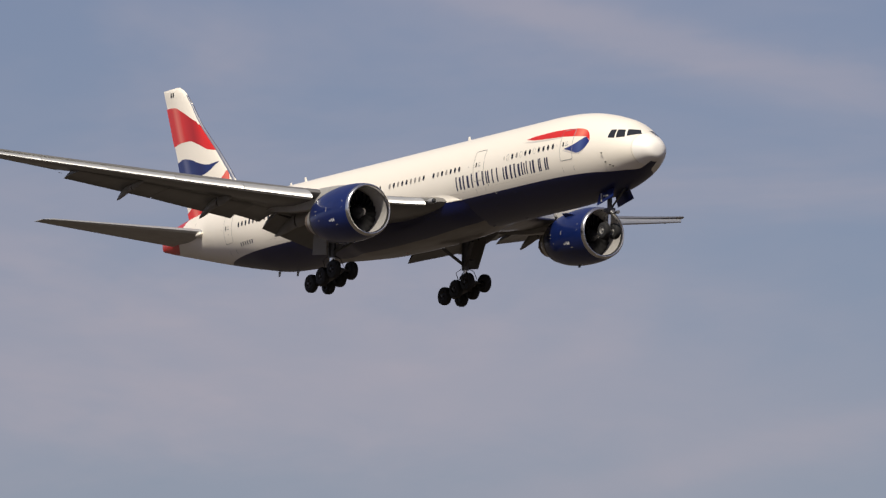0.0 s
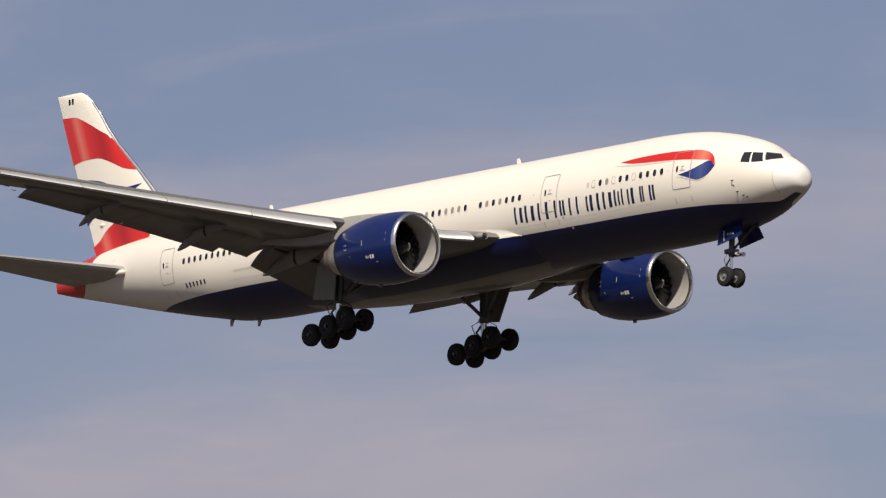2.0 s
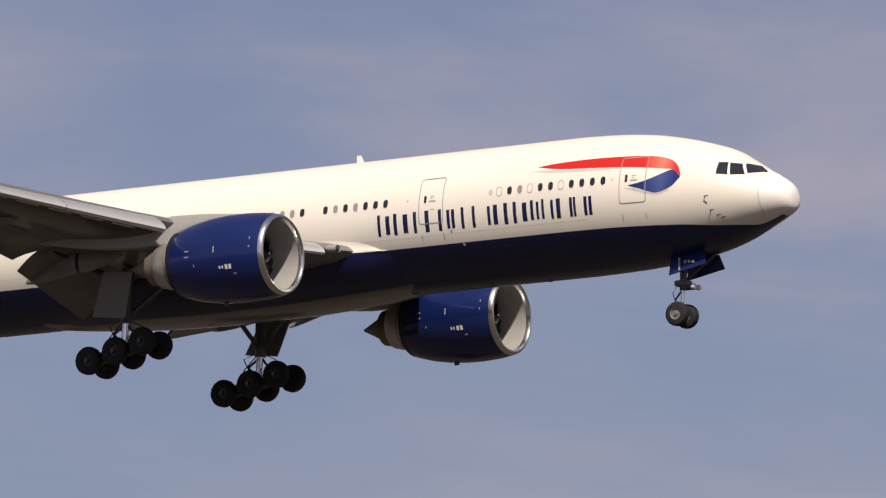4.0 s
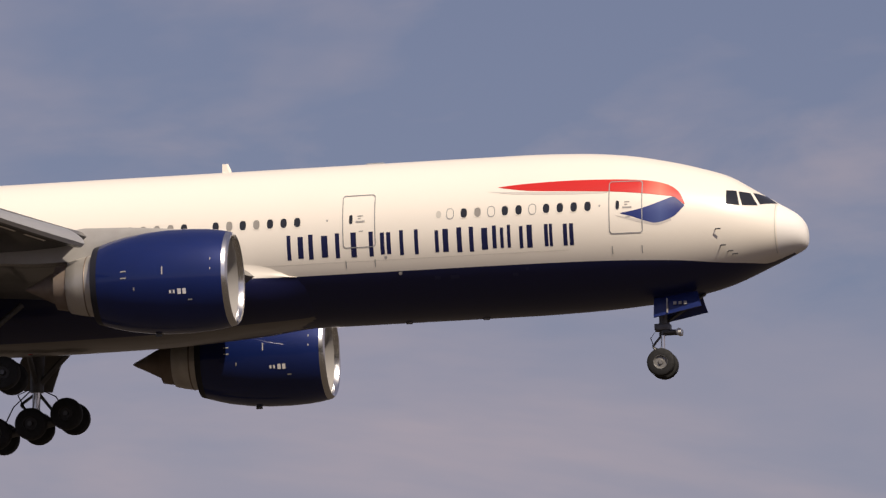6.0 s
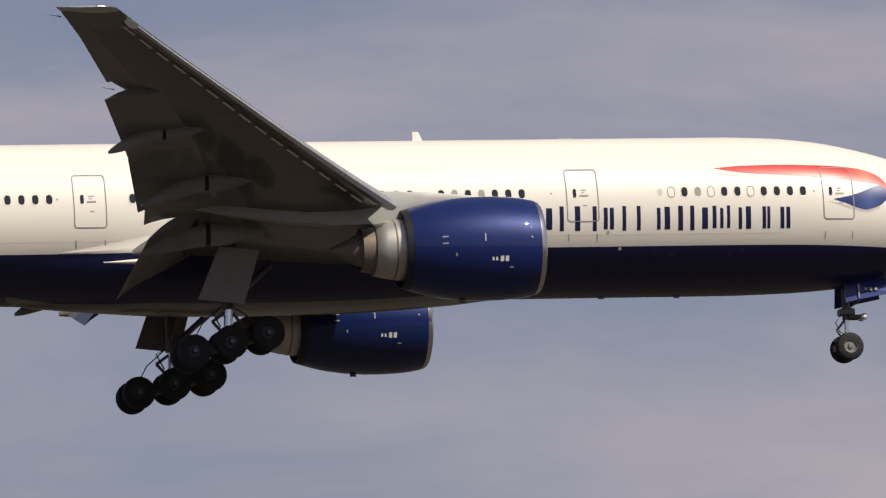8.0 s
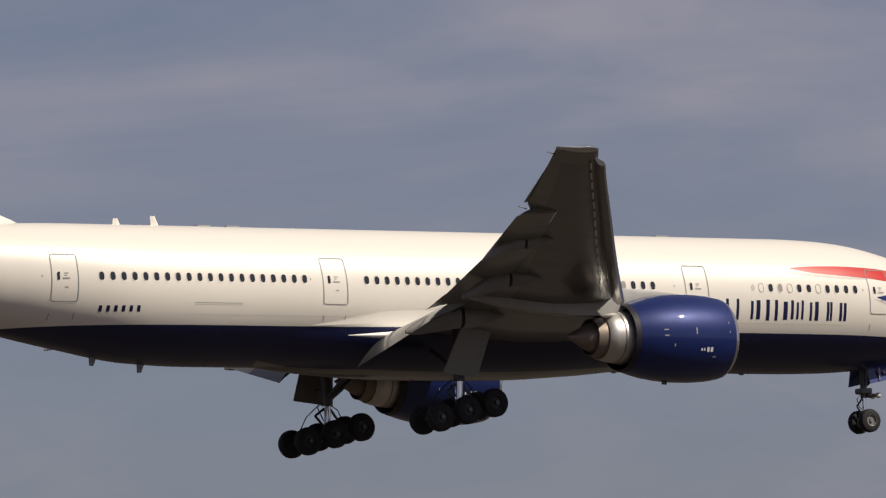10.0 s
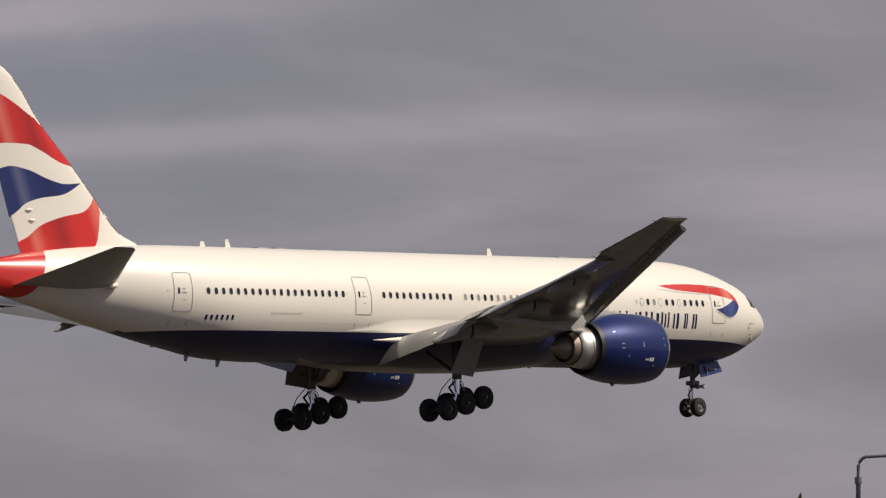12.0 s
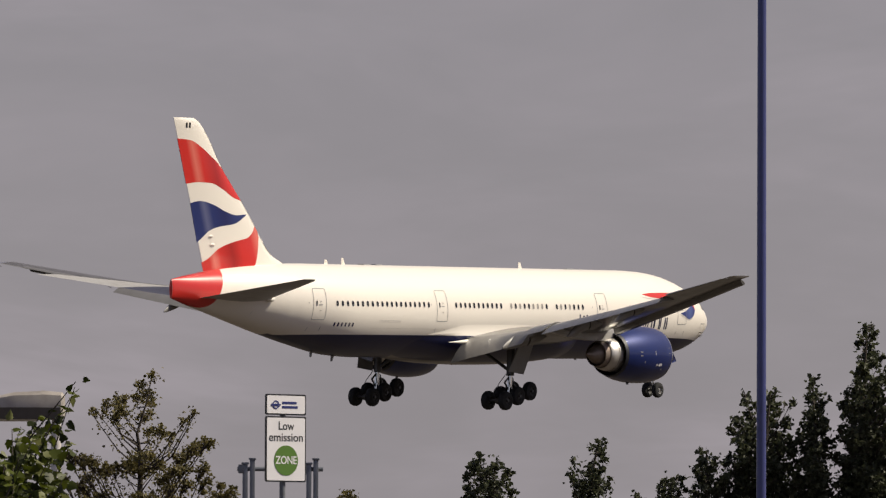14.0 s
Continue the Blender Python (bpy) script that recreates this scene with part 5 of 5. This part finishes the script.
def build_street_lamps():
    d, az = 150.0, 50.304
    s = thing("street_lamp", az, d, "grey street lamp with a long bracket arm", "street lamp", "roadside lamps")
    zc = EYE + d * math.tan(radians(2.547))
    zt = EYE + d * math.tan(radians(2.704))
    x1 = d * radians(50.515 - az)
    part("pole", mesh_from("pole", *tube([(0, 0, 0), (0, 0, zc - .5), (0, 0, zc)], [.062, .044, .042], 12), POLE_GREY), s)
    part("collar", mesh_from("collar", *tube([(0, 0, zc - .06), (0, 0, zc + .06)], .062, 12), POLE_GREY), s)
    part("bracket_arm", mesh_from("bracket_arm", *tube([(0, 0, zc)] + [(.16 * (1 - math.cos(a)), 0, zt - .20 + .20 * math.sin(a)) for a in [math.pi / 2 * k / 6 for k in range(7)]] + [(x1, 0, zt + .02)], .028, 10), POLE_GREY), s)
    lantern(s, d * radians(.272), .30, .25, x1 - .02, zt + .01)
    d, az = 150.0, 52.537
    s = thing("street_lamp", az, d, "grey street lamp seen end-on with a boxy head", "street lamp", "roadside lamps")
    zc = EYE + d * math.tan(radians(2.242))
    zt = EYE + d * math.tan(radians(2.427))
    part("pole", mesh_from("pole", *tube([(0, 0, 0), (0, 0, zc), (0, 0, zc + .02), (0, 0, zt - .1)], [.058, .046, .03, .03], 12), POLE_GREY), s)
    part("collar", mesh_from("collar", *tube([(0, 0, zc - .08), (0, 0, zc + .05)], .068, 12), POLE_GREY), s)
    lantern(s, .62, .25, .23, -.03, zt, -80)
    d, az = 100.0, 54.066
    s = thing("street_lamp", az, d, "pale street lamp with a large weathered head among leaves", "street lamp", "roadside lamps")
    zt = EYE + d * math.tan(radians(1.665))
    part("pole", mesh_from("pole", *tube([(0, 0, 0), (0, 0, zt - .25), (0, 0, zt - .08)], [.085, .06, .04], 12), LANTERN), s, "pale painted pole")
    lantern(s, .82, .34, .33, .09, zt, 174, False)


build_street_lamps()


def build_blue_pole():
    d, az = 110.0, 58.722
    s = thing("blue_pole", az, d, "tall slim blue lacquered steel pole", "pole")
    zt = EYE + d * math.tan(radians(4.362))
    part("shaft", mesh_from("shaft", *tube([(0, 0, 0), (0, 0, zt * .5), (0, 0, zt)], [.066, .061, .056], 20), POLE_BLUE), s)
    part("base_plate", mesh_from("base_plate", *block(-.18, .18, -.18, .18, 0, .03, .008), POLE_GREY), s)
    part("cap", mesh_from("cap", *tube([(0, 0, zt), (0, 0, zt + .04), (0, 0, zt + .06)], [.060, .058, .02], 16), POLE_GREY), s)


build_blue_pole()

# ---------------------------------------------------------------- trees


def leaf_shape(rng, p, d, size, verts, faces):
    """One toothed leaf, folded along its midrib and curled down towards its tip, hung at p along d."""
    side_v = d.cross(Vector((rng.uniform(-1, 1), rng.uniform(-1, 1), rng.uniform(-1, 1)))).normalized()
    up = side_v.cross(d).normalized()
    w = size * rng.uniform(.36, .58)
    fold, curl = rng.uniform(-.05, .30) * size, rng.uniform(0, .38) * size
    b = len(verts)
    half = ((.0, .44), (.16, .92), (.34, .84), (.56, .92), (.76, .54), (.92, .34))
    for u, s in ((.10, 0),) + half + ((1.12, 0),) + tuple((u, -s) for u, s in half[::-1]):
        k = s * rng.uniform(.9, 1.1)
        verts.append(tuple(p + d * size * u + side_v * w * k + up * (fold * abs(s) - curl * u * u)))
    verts.append(tuple(p + d * size * .45 - up * curl * .2))
    faces += [(b + i, b + (i + 1) % 14, b + 14) for i in range(14)]


def build_tree(name, label, seed, outline, d, depth, drop, sprays, leaves, size, leaf_mat, trunk_az, trunk_r, group, wind=(0.75, 0.25, 0.25), spray_len=.6, shy=1.45, thick=1.0, extra=(), loose=.36):
    """A tree whose crown's top follows outline (az, el); sprays of leaves on twigs, limbs and a tapered trunk."""
    rng = random.Random(seed)
    base = at(trunk_az, 0, d)
    base.z = 0
    t = tagged(new(name), label, "tree", group)
    t.location = base
    right = Vector((math.cos(radians(trunk_az)), -math.sin(radians(trunk_az)), 0))
    away = Vector((math.sin(radians(trunk_az)), math.cos(radians(trunk_az)), 0))
    layers = outline if isinstance(outline[0][0], (list, tuple)) else [(outline, drop, 1.0)]
    azs, els = [a for a, e in layers[0][0]], [e for a, e in layers[0][0]]
    low = EYE + d * math.tan(radians(min(els) - .3)) - drop
    fork = Vector((0, 0, max(.9, low * .62)))
    verts, faces, tw = [], [], ([], [])
    limbs = []
    n_limb = 9
    for k in range(n_limb):
        az = azs[0] + (azs[-1] - azs[0]) * (k + .5) / n_limb
        e = float(np.interp(az, azs, els))
        p = at(az, e - math.degrees(.75 / d), d) - base
        p = p + away * rng.uniform(-depth, depth) * .5
        limbs.append(p)
    tv = tube([(0, 0, 0), (.03, .02, fork.z * .4), (-.03, .03, fork.z * .75), tuple(fork), tuple(fork + (limbs[n_limb // 2] - fork) * .5), tuple(limbs[n_limb // 2])], [trunk_r * 1.3, trunk_r, trunk_r * .9, trunk_r * .8, trunk_r * .45, trunk_r * .12], 12)
    part("trunk", mesh_from("trunk", *tv, BARK), t, "dark bark trunk")
    for k, p in enumerate(limbs):
        if k == n_limb // 2:
            continue
        a = fork + Vector((0, 0, -.25 * fork.z * rng.random()))
        m = a + (p - a) * .5 + Vector((rng.uniform(-.1, .1), rng.uniform(-.1, .1), -.08 * (p - a).length))
        part("limb", mesh_from("limb", *tube([tuple(a), tuple(m), tuple(p)], [trunk_r * .42, trunk_r * .2, trunk_r * .05], 8), BARK), t)
    W = Vector(wind)
    tips = []
    for top, thick_m, share in layers:
        la, lb = [a for a, e in top], [e for a, e in top]
        boughs = max(3, int(sprays * share) // 12)
        for k in range(boughs):
            az = la[0] + (la[-1] - la[0]) * (k + rng.random()) / boughs
            e = float(np.interp(az, la, lb)) - ((rng.random() ** shy) if k % 3 else .02) * math.degrees(thick_m / d)
            run, lean, deep = rng.uniform(.7, 1.5) * spray_len * 1.6, rng.uniform(.15, .75) * W[0], rng.uniform(-depth, depth)
            for i in range(12):
                u = (i / 11) ** .8
                spread = (.04 + .24 * u) * spray_len
                da = math.degrees((-lean * run * u + rng.gauss(0, spread)) / d)
                de = math.degrees((-run * u + rng.gauss(0, spread * .6)) / d)
                tips.append((az + da, e + de, deep))
    crown_tips = len(tips)
    tips += [(a, e, 0.0) for a, e in extra]
    for n_tip, (az, e, deep) in enumerate(tips):
        tip = at(az, e, d) - base + away * (deep + rng.uniform(-.3, .3))
        near = min(limbs, key=lambda q: (q - tip).length + rng.uniform(0, .8))
        back = (near - tip).normalized() * .55 - right * W[0] * .6 + Vector((rng.uniform(-.5, .5), rng.uniform(-.5, .5), -.8))
        back = back.normalized() * spray_len * rng.uniform(.6, 1.25)
        a, c = tip + back, tip
        m = a + (c - a) * .5 + Vector((rng.uniform(-.06, .06), rng.uniform(-.06, .06), .0)) * spray_len
        v, f = tube([tuple(a), tuple(m), tuple(c)], [.006 * thick, .005 * thick, .002 * thick], 4)
        k0 = len(tw[0])
        tw[0].extend(v)
        tw[1].extend(tuple(i + k0 for i in q) for q in f)
        count = leaves if n_tip < crown_tips else leaves // 3
        for i in range(count):
            u = (i + rng.random()) / count
            p = a.lerp(m, u * 2) if u < .5 else m.lerp(c, u * 2 - 1)
            dv = Vector((rng.uniform(-1, 1), rng.uniform(-1, 1), rng.uniform(-.9, .6)))
            dv = (dv.normalized() + (right * W[0] + away * W[1] + Vector((0, 0, W[2] - .3))) * .8).normalized()
            p = p + dv * size * rng.uniform(.1, .9) + Vector((rng.gauss(0, 1), rng.gauss(0, 1), rng.gauss(0, 1))) * size * loose
            leaf_shape(rng, p, dv, size * rng.uniform(.65, 1.2), verts, faces)
    tagged(part("crown", mesh_from("crown", verts, faces, leaf_mat, smooth=True, sharp=60), t, "many small leaves"), kind="stuff")
    tagged(part("twig", mesh_from("twig", tw[0], tw[1], BARK), t, "thin twigs"), kind="stuff")
    return t


GR = "roadside trees"
build_tree("lime_tree", "leafy green lime tree with wind-tossed sprays by the road", 3,
           [(37.326, 3.713), (37.528, 3.863), (38.204, 4.092), (38.538, 4.162), (38.901, 4.321), (39.073, 4.361), (39.275, 4.221), (39.345, 4.061), (39.577, 4.110), (39.800, 4.080), (40.142, 4.260), (40.353, 4.319), (40.574, 4.009), (40.776, 4.159), (40.997, 3.968), (41.520, 4.037), (41.792, 4.257), (41.892, 4.077), (41.983, 3.707), (42.063, 3.356)],
           46, 1.1, 1.5, 660, 46, .056, LEAF, 39.9, .14, GR)
build_tree("lime_tree", "tall leafy green lime tree with pointed sprays before the lamps", 8,
           [(48.503, 1.546), (49.308, 1.945), (49.539, 2.065), (49.750, 2.384), (49.931, 2.384), (50.113, 2.174), (50.334, 2.193), (50.575, 2.493), (50.736, 2.593), (50.968, 2.523), (51.169, 2.600), (51.300, 2.480), (51.400, 2.300), (51.471, 2.043), (51.621, 2.043), (51.762, 2.123), (52.245, 2.302), (52.376, 2.092), (52.527, 1.792), (52.728, 1.842), (52.929, 2.122), (52.979, 1.642), (53.030, 1.492), (53.231, 1.562), (53.482, 1.722), (53.532, 1.342)],
           46, 1.1, 1.7, 1320, 46, .056, LEAF, 51.2, .15, GR, extra=((51.384, 3.003), (51.360, 2.923), (51.340, 2.843), (51.320, 2.763), (52.275, 2.302), (52.959, 2.192)))
build_tree("lime_tree", "small leafy green lime tree in front of a lamp head", 12,
           [(53.653, 1.392), (53.774, 1.492), (53.955, 1.672), (54.035, 1.592), (54.116, 1.542), (54.156, 1.342)], 46, .6, .9, 190, 44, .054, LEAF, 53.95, .07, GR, extra=((54.196, 1.832), (54.186, 1.772), (54.156, 1.712)))
def leaf_clumps(rng, columns, low):
    """Clumps (az, el, radius in degrees) down upright shoots given as (az, top, half width)."""
    out = []
    for az, top, w in columns:
        e, r = top, .014
        while e > low:
            if rng.random() > .10 or r < .03:
                out.append((az + rng.gauss(0, .40) * max(.01, w - .5 * r), e, r * rng.uniform(.8, 1.2)))
            e -= r * 1.05
            r = min(w * .62, r + .010)
    return out


def clump_tree(name, label, seed, d, stem, trunk_r, clumps, leaf_mat, size, per, group, depth=.6, flat=.75, rise=.35):
    """A tree of clumps of small leaves, each on a branch of its own from the stem (az, el)."""
    rng = random.Random(seed)
    base = at(stem[0][0], 0, d)
    base.z = 0
    t = tagged(new(name), label, "tree", group)
    t.location = base
    az0 = radians(stem[0][0])
    right, away = Vector((math.cos(az0), -math.sin(az0), 0)), Vector((math.sin(az0), math.cos(az0), 0))
    pts = [Vector((0, 0, 0))] + [at(a, e, d) - base for a, e in stem]
    rad = [trunk_r * (1.5 if k == 0 else max(.10, 1 - k / (len(pts) - 1))) for k in range(len(pts))]
    part("trunk", mesh_from("trunk", *tube([tuple(p) for p in pts], rad, 10), BARK), t, "dark bark trunk")
    fine = []
    for p, q in zip(pts[:-1], pts[1:]):
        fine += [p.lerp(q, k / 8) for k in range(8)]
    verts, faces, tw = [], [], ([], [])
    for az, e, r in clumps:
        R = d * radians(r)
        c = at(az, e, d) - base + away * rng.uniform(-depth, depth)
        flatc = c - away * c.dot(away)
        near = min(fine, key=lambda q: abs((flatc - q).length) + (1.5 if q.z > flatc.z - rise * (flatc - q).length else 0))
        m = near.lerp(c, .5) + Vector((0, 0, -.10 * (c - near).length)) + right * rng.uniform(-.08, .08)
        th = .006 + .007 * (c - near).length
        part("limb", mesh_from("limb", *tube([tuple(near), tuple(m), tuple(c)], [th, th * .7, .004], 6), BARK), t)
        for k in range(int(per * .35 * (c - near).length)):
            q = m.lerp(c, rng.random()) + Vector((rng.gauss(0, .05), rng.gauss(0, .05), rng.gauss(.02, .05)))
            leaf_shape(rng, q, Vector((rng.uniform(-1, 1), rng.uniform(-1, 1), rng.uniform(-.6, .9))).normalized(), size * rng.uniform(.6, 1.2), verts, faces)
        n = max(6, int(per * (r / .05) ** 2))
        tips = []
        for k in range(max(3, n // 9)):
            v = Vector((rng.gauss(0, 1), rng.gauss(0, 1), rng.gauss(0, flat) + .25))
            q = c + v.normalized() * R * rng.uniform(.55, 1.25)
            tips.append(q)
            v, f = tube([tuple(c.lerp(near, .12)), tuple(c.lerp(q, .55) + Vector((0, 0, .02))), tuple(q)], [.007, .005, .003], 4)
            k0 = len(tw[0])
            tw[0].extend(v)
            tw[1].extend(tuple(i + k0 for i in h) for h in f)
        for k in range(n):
            q = rng.choice(tips)
            p = c.lerp(q, rng.uniform(.45, 1.05)) + Vector((rng.gauss(0, 1), rng.gauss(0, 1), rng.gauss(0, .8))) * R * .22
            dv = Vector((rng.uniform(-1, 1), rng.uniform(-1, 1), rng.uniform(-.7, .9))).normalized()
            leaf_shape(rng, p, dv, size * rng.uniform(.6, 1.25), verts, faces)
    tagged(part("crown", mesh_from("crown", verts, faces, leaf_mat, smooth=True, sharp=60), t, "many small leaves"), kind="stuff")
    tagged(part("twig", mesh_from("twig", tw[0], tw[1], BARK), t, "thin twigs"), kind="stuff")
    return t


# sparse tree in two storeys of flat leaf layers
rng = random.Random(77)
storeys = []
for az, e, r in ((54.70, 1.86, .030), (54.64, 1.80, .036), (54.60, 1.73, .055), (54.69, 1.70, .050), (54.67, 1.60, .055), (54.46, 1.68, .055), (54.37, 1.655, .045), (54.31, 1.61, .03), (54.43, 1.60, .045), (54.54, 1.60, .05), (54.74, 1.49, .05), (54.81, 1.475, .04),
                 (54.91, 1.57, .022), (54.98, 1.615, .028), (54.66, 1.48, .035)):
    storeys += [(az + rng.gauss(0, .4) * r, e + rng.gauss(0, .3) * r, r * rng.uniform(.7, 1.05)) for k in range(2)]
for k in range(13):
    a = 54.14 + .075 * k
    e = 1.26 + .10 * math.sin(1.1 + 1.05 * k) * .5 + (.09 if k > 9 else 0) + rng.uniform(-.02, .02)
    storeys += [(a, e, rng.uniform(.055, .07)), (a + .03, e + .02, rng.uniform(.03, .05))]
    for j in range(3):
        if rng.random() < (.75 if k < 8 else .55):
            storeys.append((a + rng.uniform(-.03, .03), e - .085 * (j + 1), rng.uniform(.045, .065)))
clump_tree("thin_tree", "sparse small-leaved tree with bare dark branches showing", 21, 120.0, [(54.62, 1.05), (54.625, 1.30), (54.60, 1.48), (54.66, 1.68), (54.70, 1.88)], .052, storeys, LEAF_SMALL, .038, 92, GR, depth=.9, flat=.6, rise=.75)
clump_tree("thin_tree", "low bushy small-leaved tree top", 22, 120.0, [(55.14, .9), (55.15, 1.10)], .05, leaf_clumps(random.Random(5), ((55.08, 1.10, .08), (55.16, 1.14, .10), (55.23, 1.12, .07)), .85), LEAF_SMALL, .050, 60, GR)
clump_tree("thin_tree", "tip of a small dark shrub beside the sign frame", 23, 120.0, [(55.98, .9), (55.98, 1.05)], .03, leaf_clumps(random.Random(6), ((55.97, 1.07, .04), (56.0, 1.09, .04)), .85), LEAF_SMALL, .050, 60, GR)
DG = "dark trees by the road"
for label, seed, stem, cols in (
        ("narrow dark green tree top with upright twigs", 31, ((56.90, .9), (56.95, 1.15), (56.97, 1.28)), ((56.84, 1.37, .09), (56.97, 1.33, .11), (57.05, 1.28, .07), (56.78, 1.22, .07), (56.90, 1.26, .09))),
        ("pointed dark green tree top with upright twigs", 32, ((57.58, .9), (57.60, 1.2), (57.64, 1.4)), ((57.65, 1.46, .08), (57.60, 1.32, .09), (57.50, 1.34, .06), (57.66, 1.22, .08), (57.53, 1.19, .08))),
        ("low dark green tree top", 33, ((58.0, .85), (58.05, 1.1)), ((57.92, 1.11, .05), (58.07, 1.20, .05), (58.13, 1.21, .05), (58.20, 1.24, .06))),
        ("dark green tree with slender upright shoots beside the blue pole", 34, ((58.36, .8), (58.37, 1.15), (58.36, 1.38)), ((58.34, 1.41, .05), (58.28, 1.30, .06), (58.40, 1.35, .06), (58.46, 1.22, .07), (58.50, 1.38, .07), (58.57, 1.32, .08))),
        ("dense dark green tree with upright shoots behind the blue pole", 35, ((58.72, .8), (58.74, 1.3), (58.78, 1.75)), ((58.58, 1.62, .08), (58.64, 1.78, .08), (58.69, 1.60, .10), (58.78, 1.80, .09), (58.86, 1.72, .08), (58.84, 1.52, .11), (58.73, 1.40, .12), (58.62, 1.36, .10))),
        ("dark green tree with loose upright shoots and gaps", 36, ((59.06, .8), (59.08, 1.4), (59.06, 1.8)), ((59.02, 1.66, .07), (59.06, 1.88, .06), (59.10, 1.76, .07), (58.97, 1.52, .09), (59.14, 1.60, .08), (59.08, 1.36, .12), (58.96, 1.26, .12))),
        ("tall dense dark green tree with upright shoots", 37, ((59.36, .7), (59.38, 1.5), (59.42, 2.2)), ((59.42, 2.24, .08), (59.38, 2.02, .10), (59.47, 2.06, .10), (59.30, 1.80, .10), (59.42, 1.72, .13), (59.55, 1.95, .10), (59.27, 1.55, .12), (59.50, 1.52, .14), (59.36, 1.34, .14), (59.62, 1.75, .10), (59.72, 2.05, .12), (59.85, 1.80, .12)))):
    clump_tree("dark_tree", label, seed, 130.0, list(stem), .10, leaf_clumps(random.Random(seed), [(a, e - .03, w * (.85 if a < 58.3 else .95)) for a, e, w in cols], .82), LEAF_DARK, .058, 62, DG, depth=.8, flat=1.0, rise=.8)


# ---------------------------------------------------------------- what moves


def motions():
    rows = []
    for t, x, y, z, heading, pitch, bank in AIR_ROWS:
        m = (Matrix.Translation((x, y, z)) @ Matrix.Rotation(radians(heading), 4, "Z") @ Matrix.Rotation(radians(-pitch), 4, "Y")
             @ Matrix.Rotation(radians(bank), 4, "X") @ Matrix.Translation((30, 0, 0)))
        rows.append((t, m))
    walk(airliner, rows)


motions()
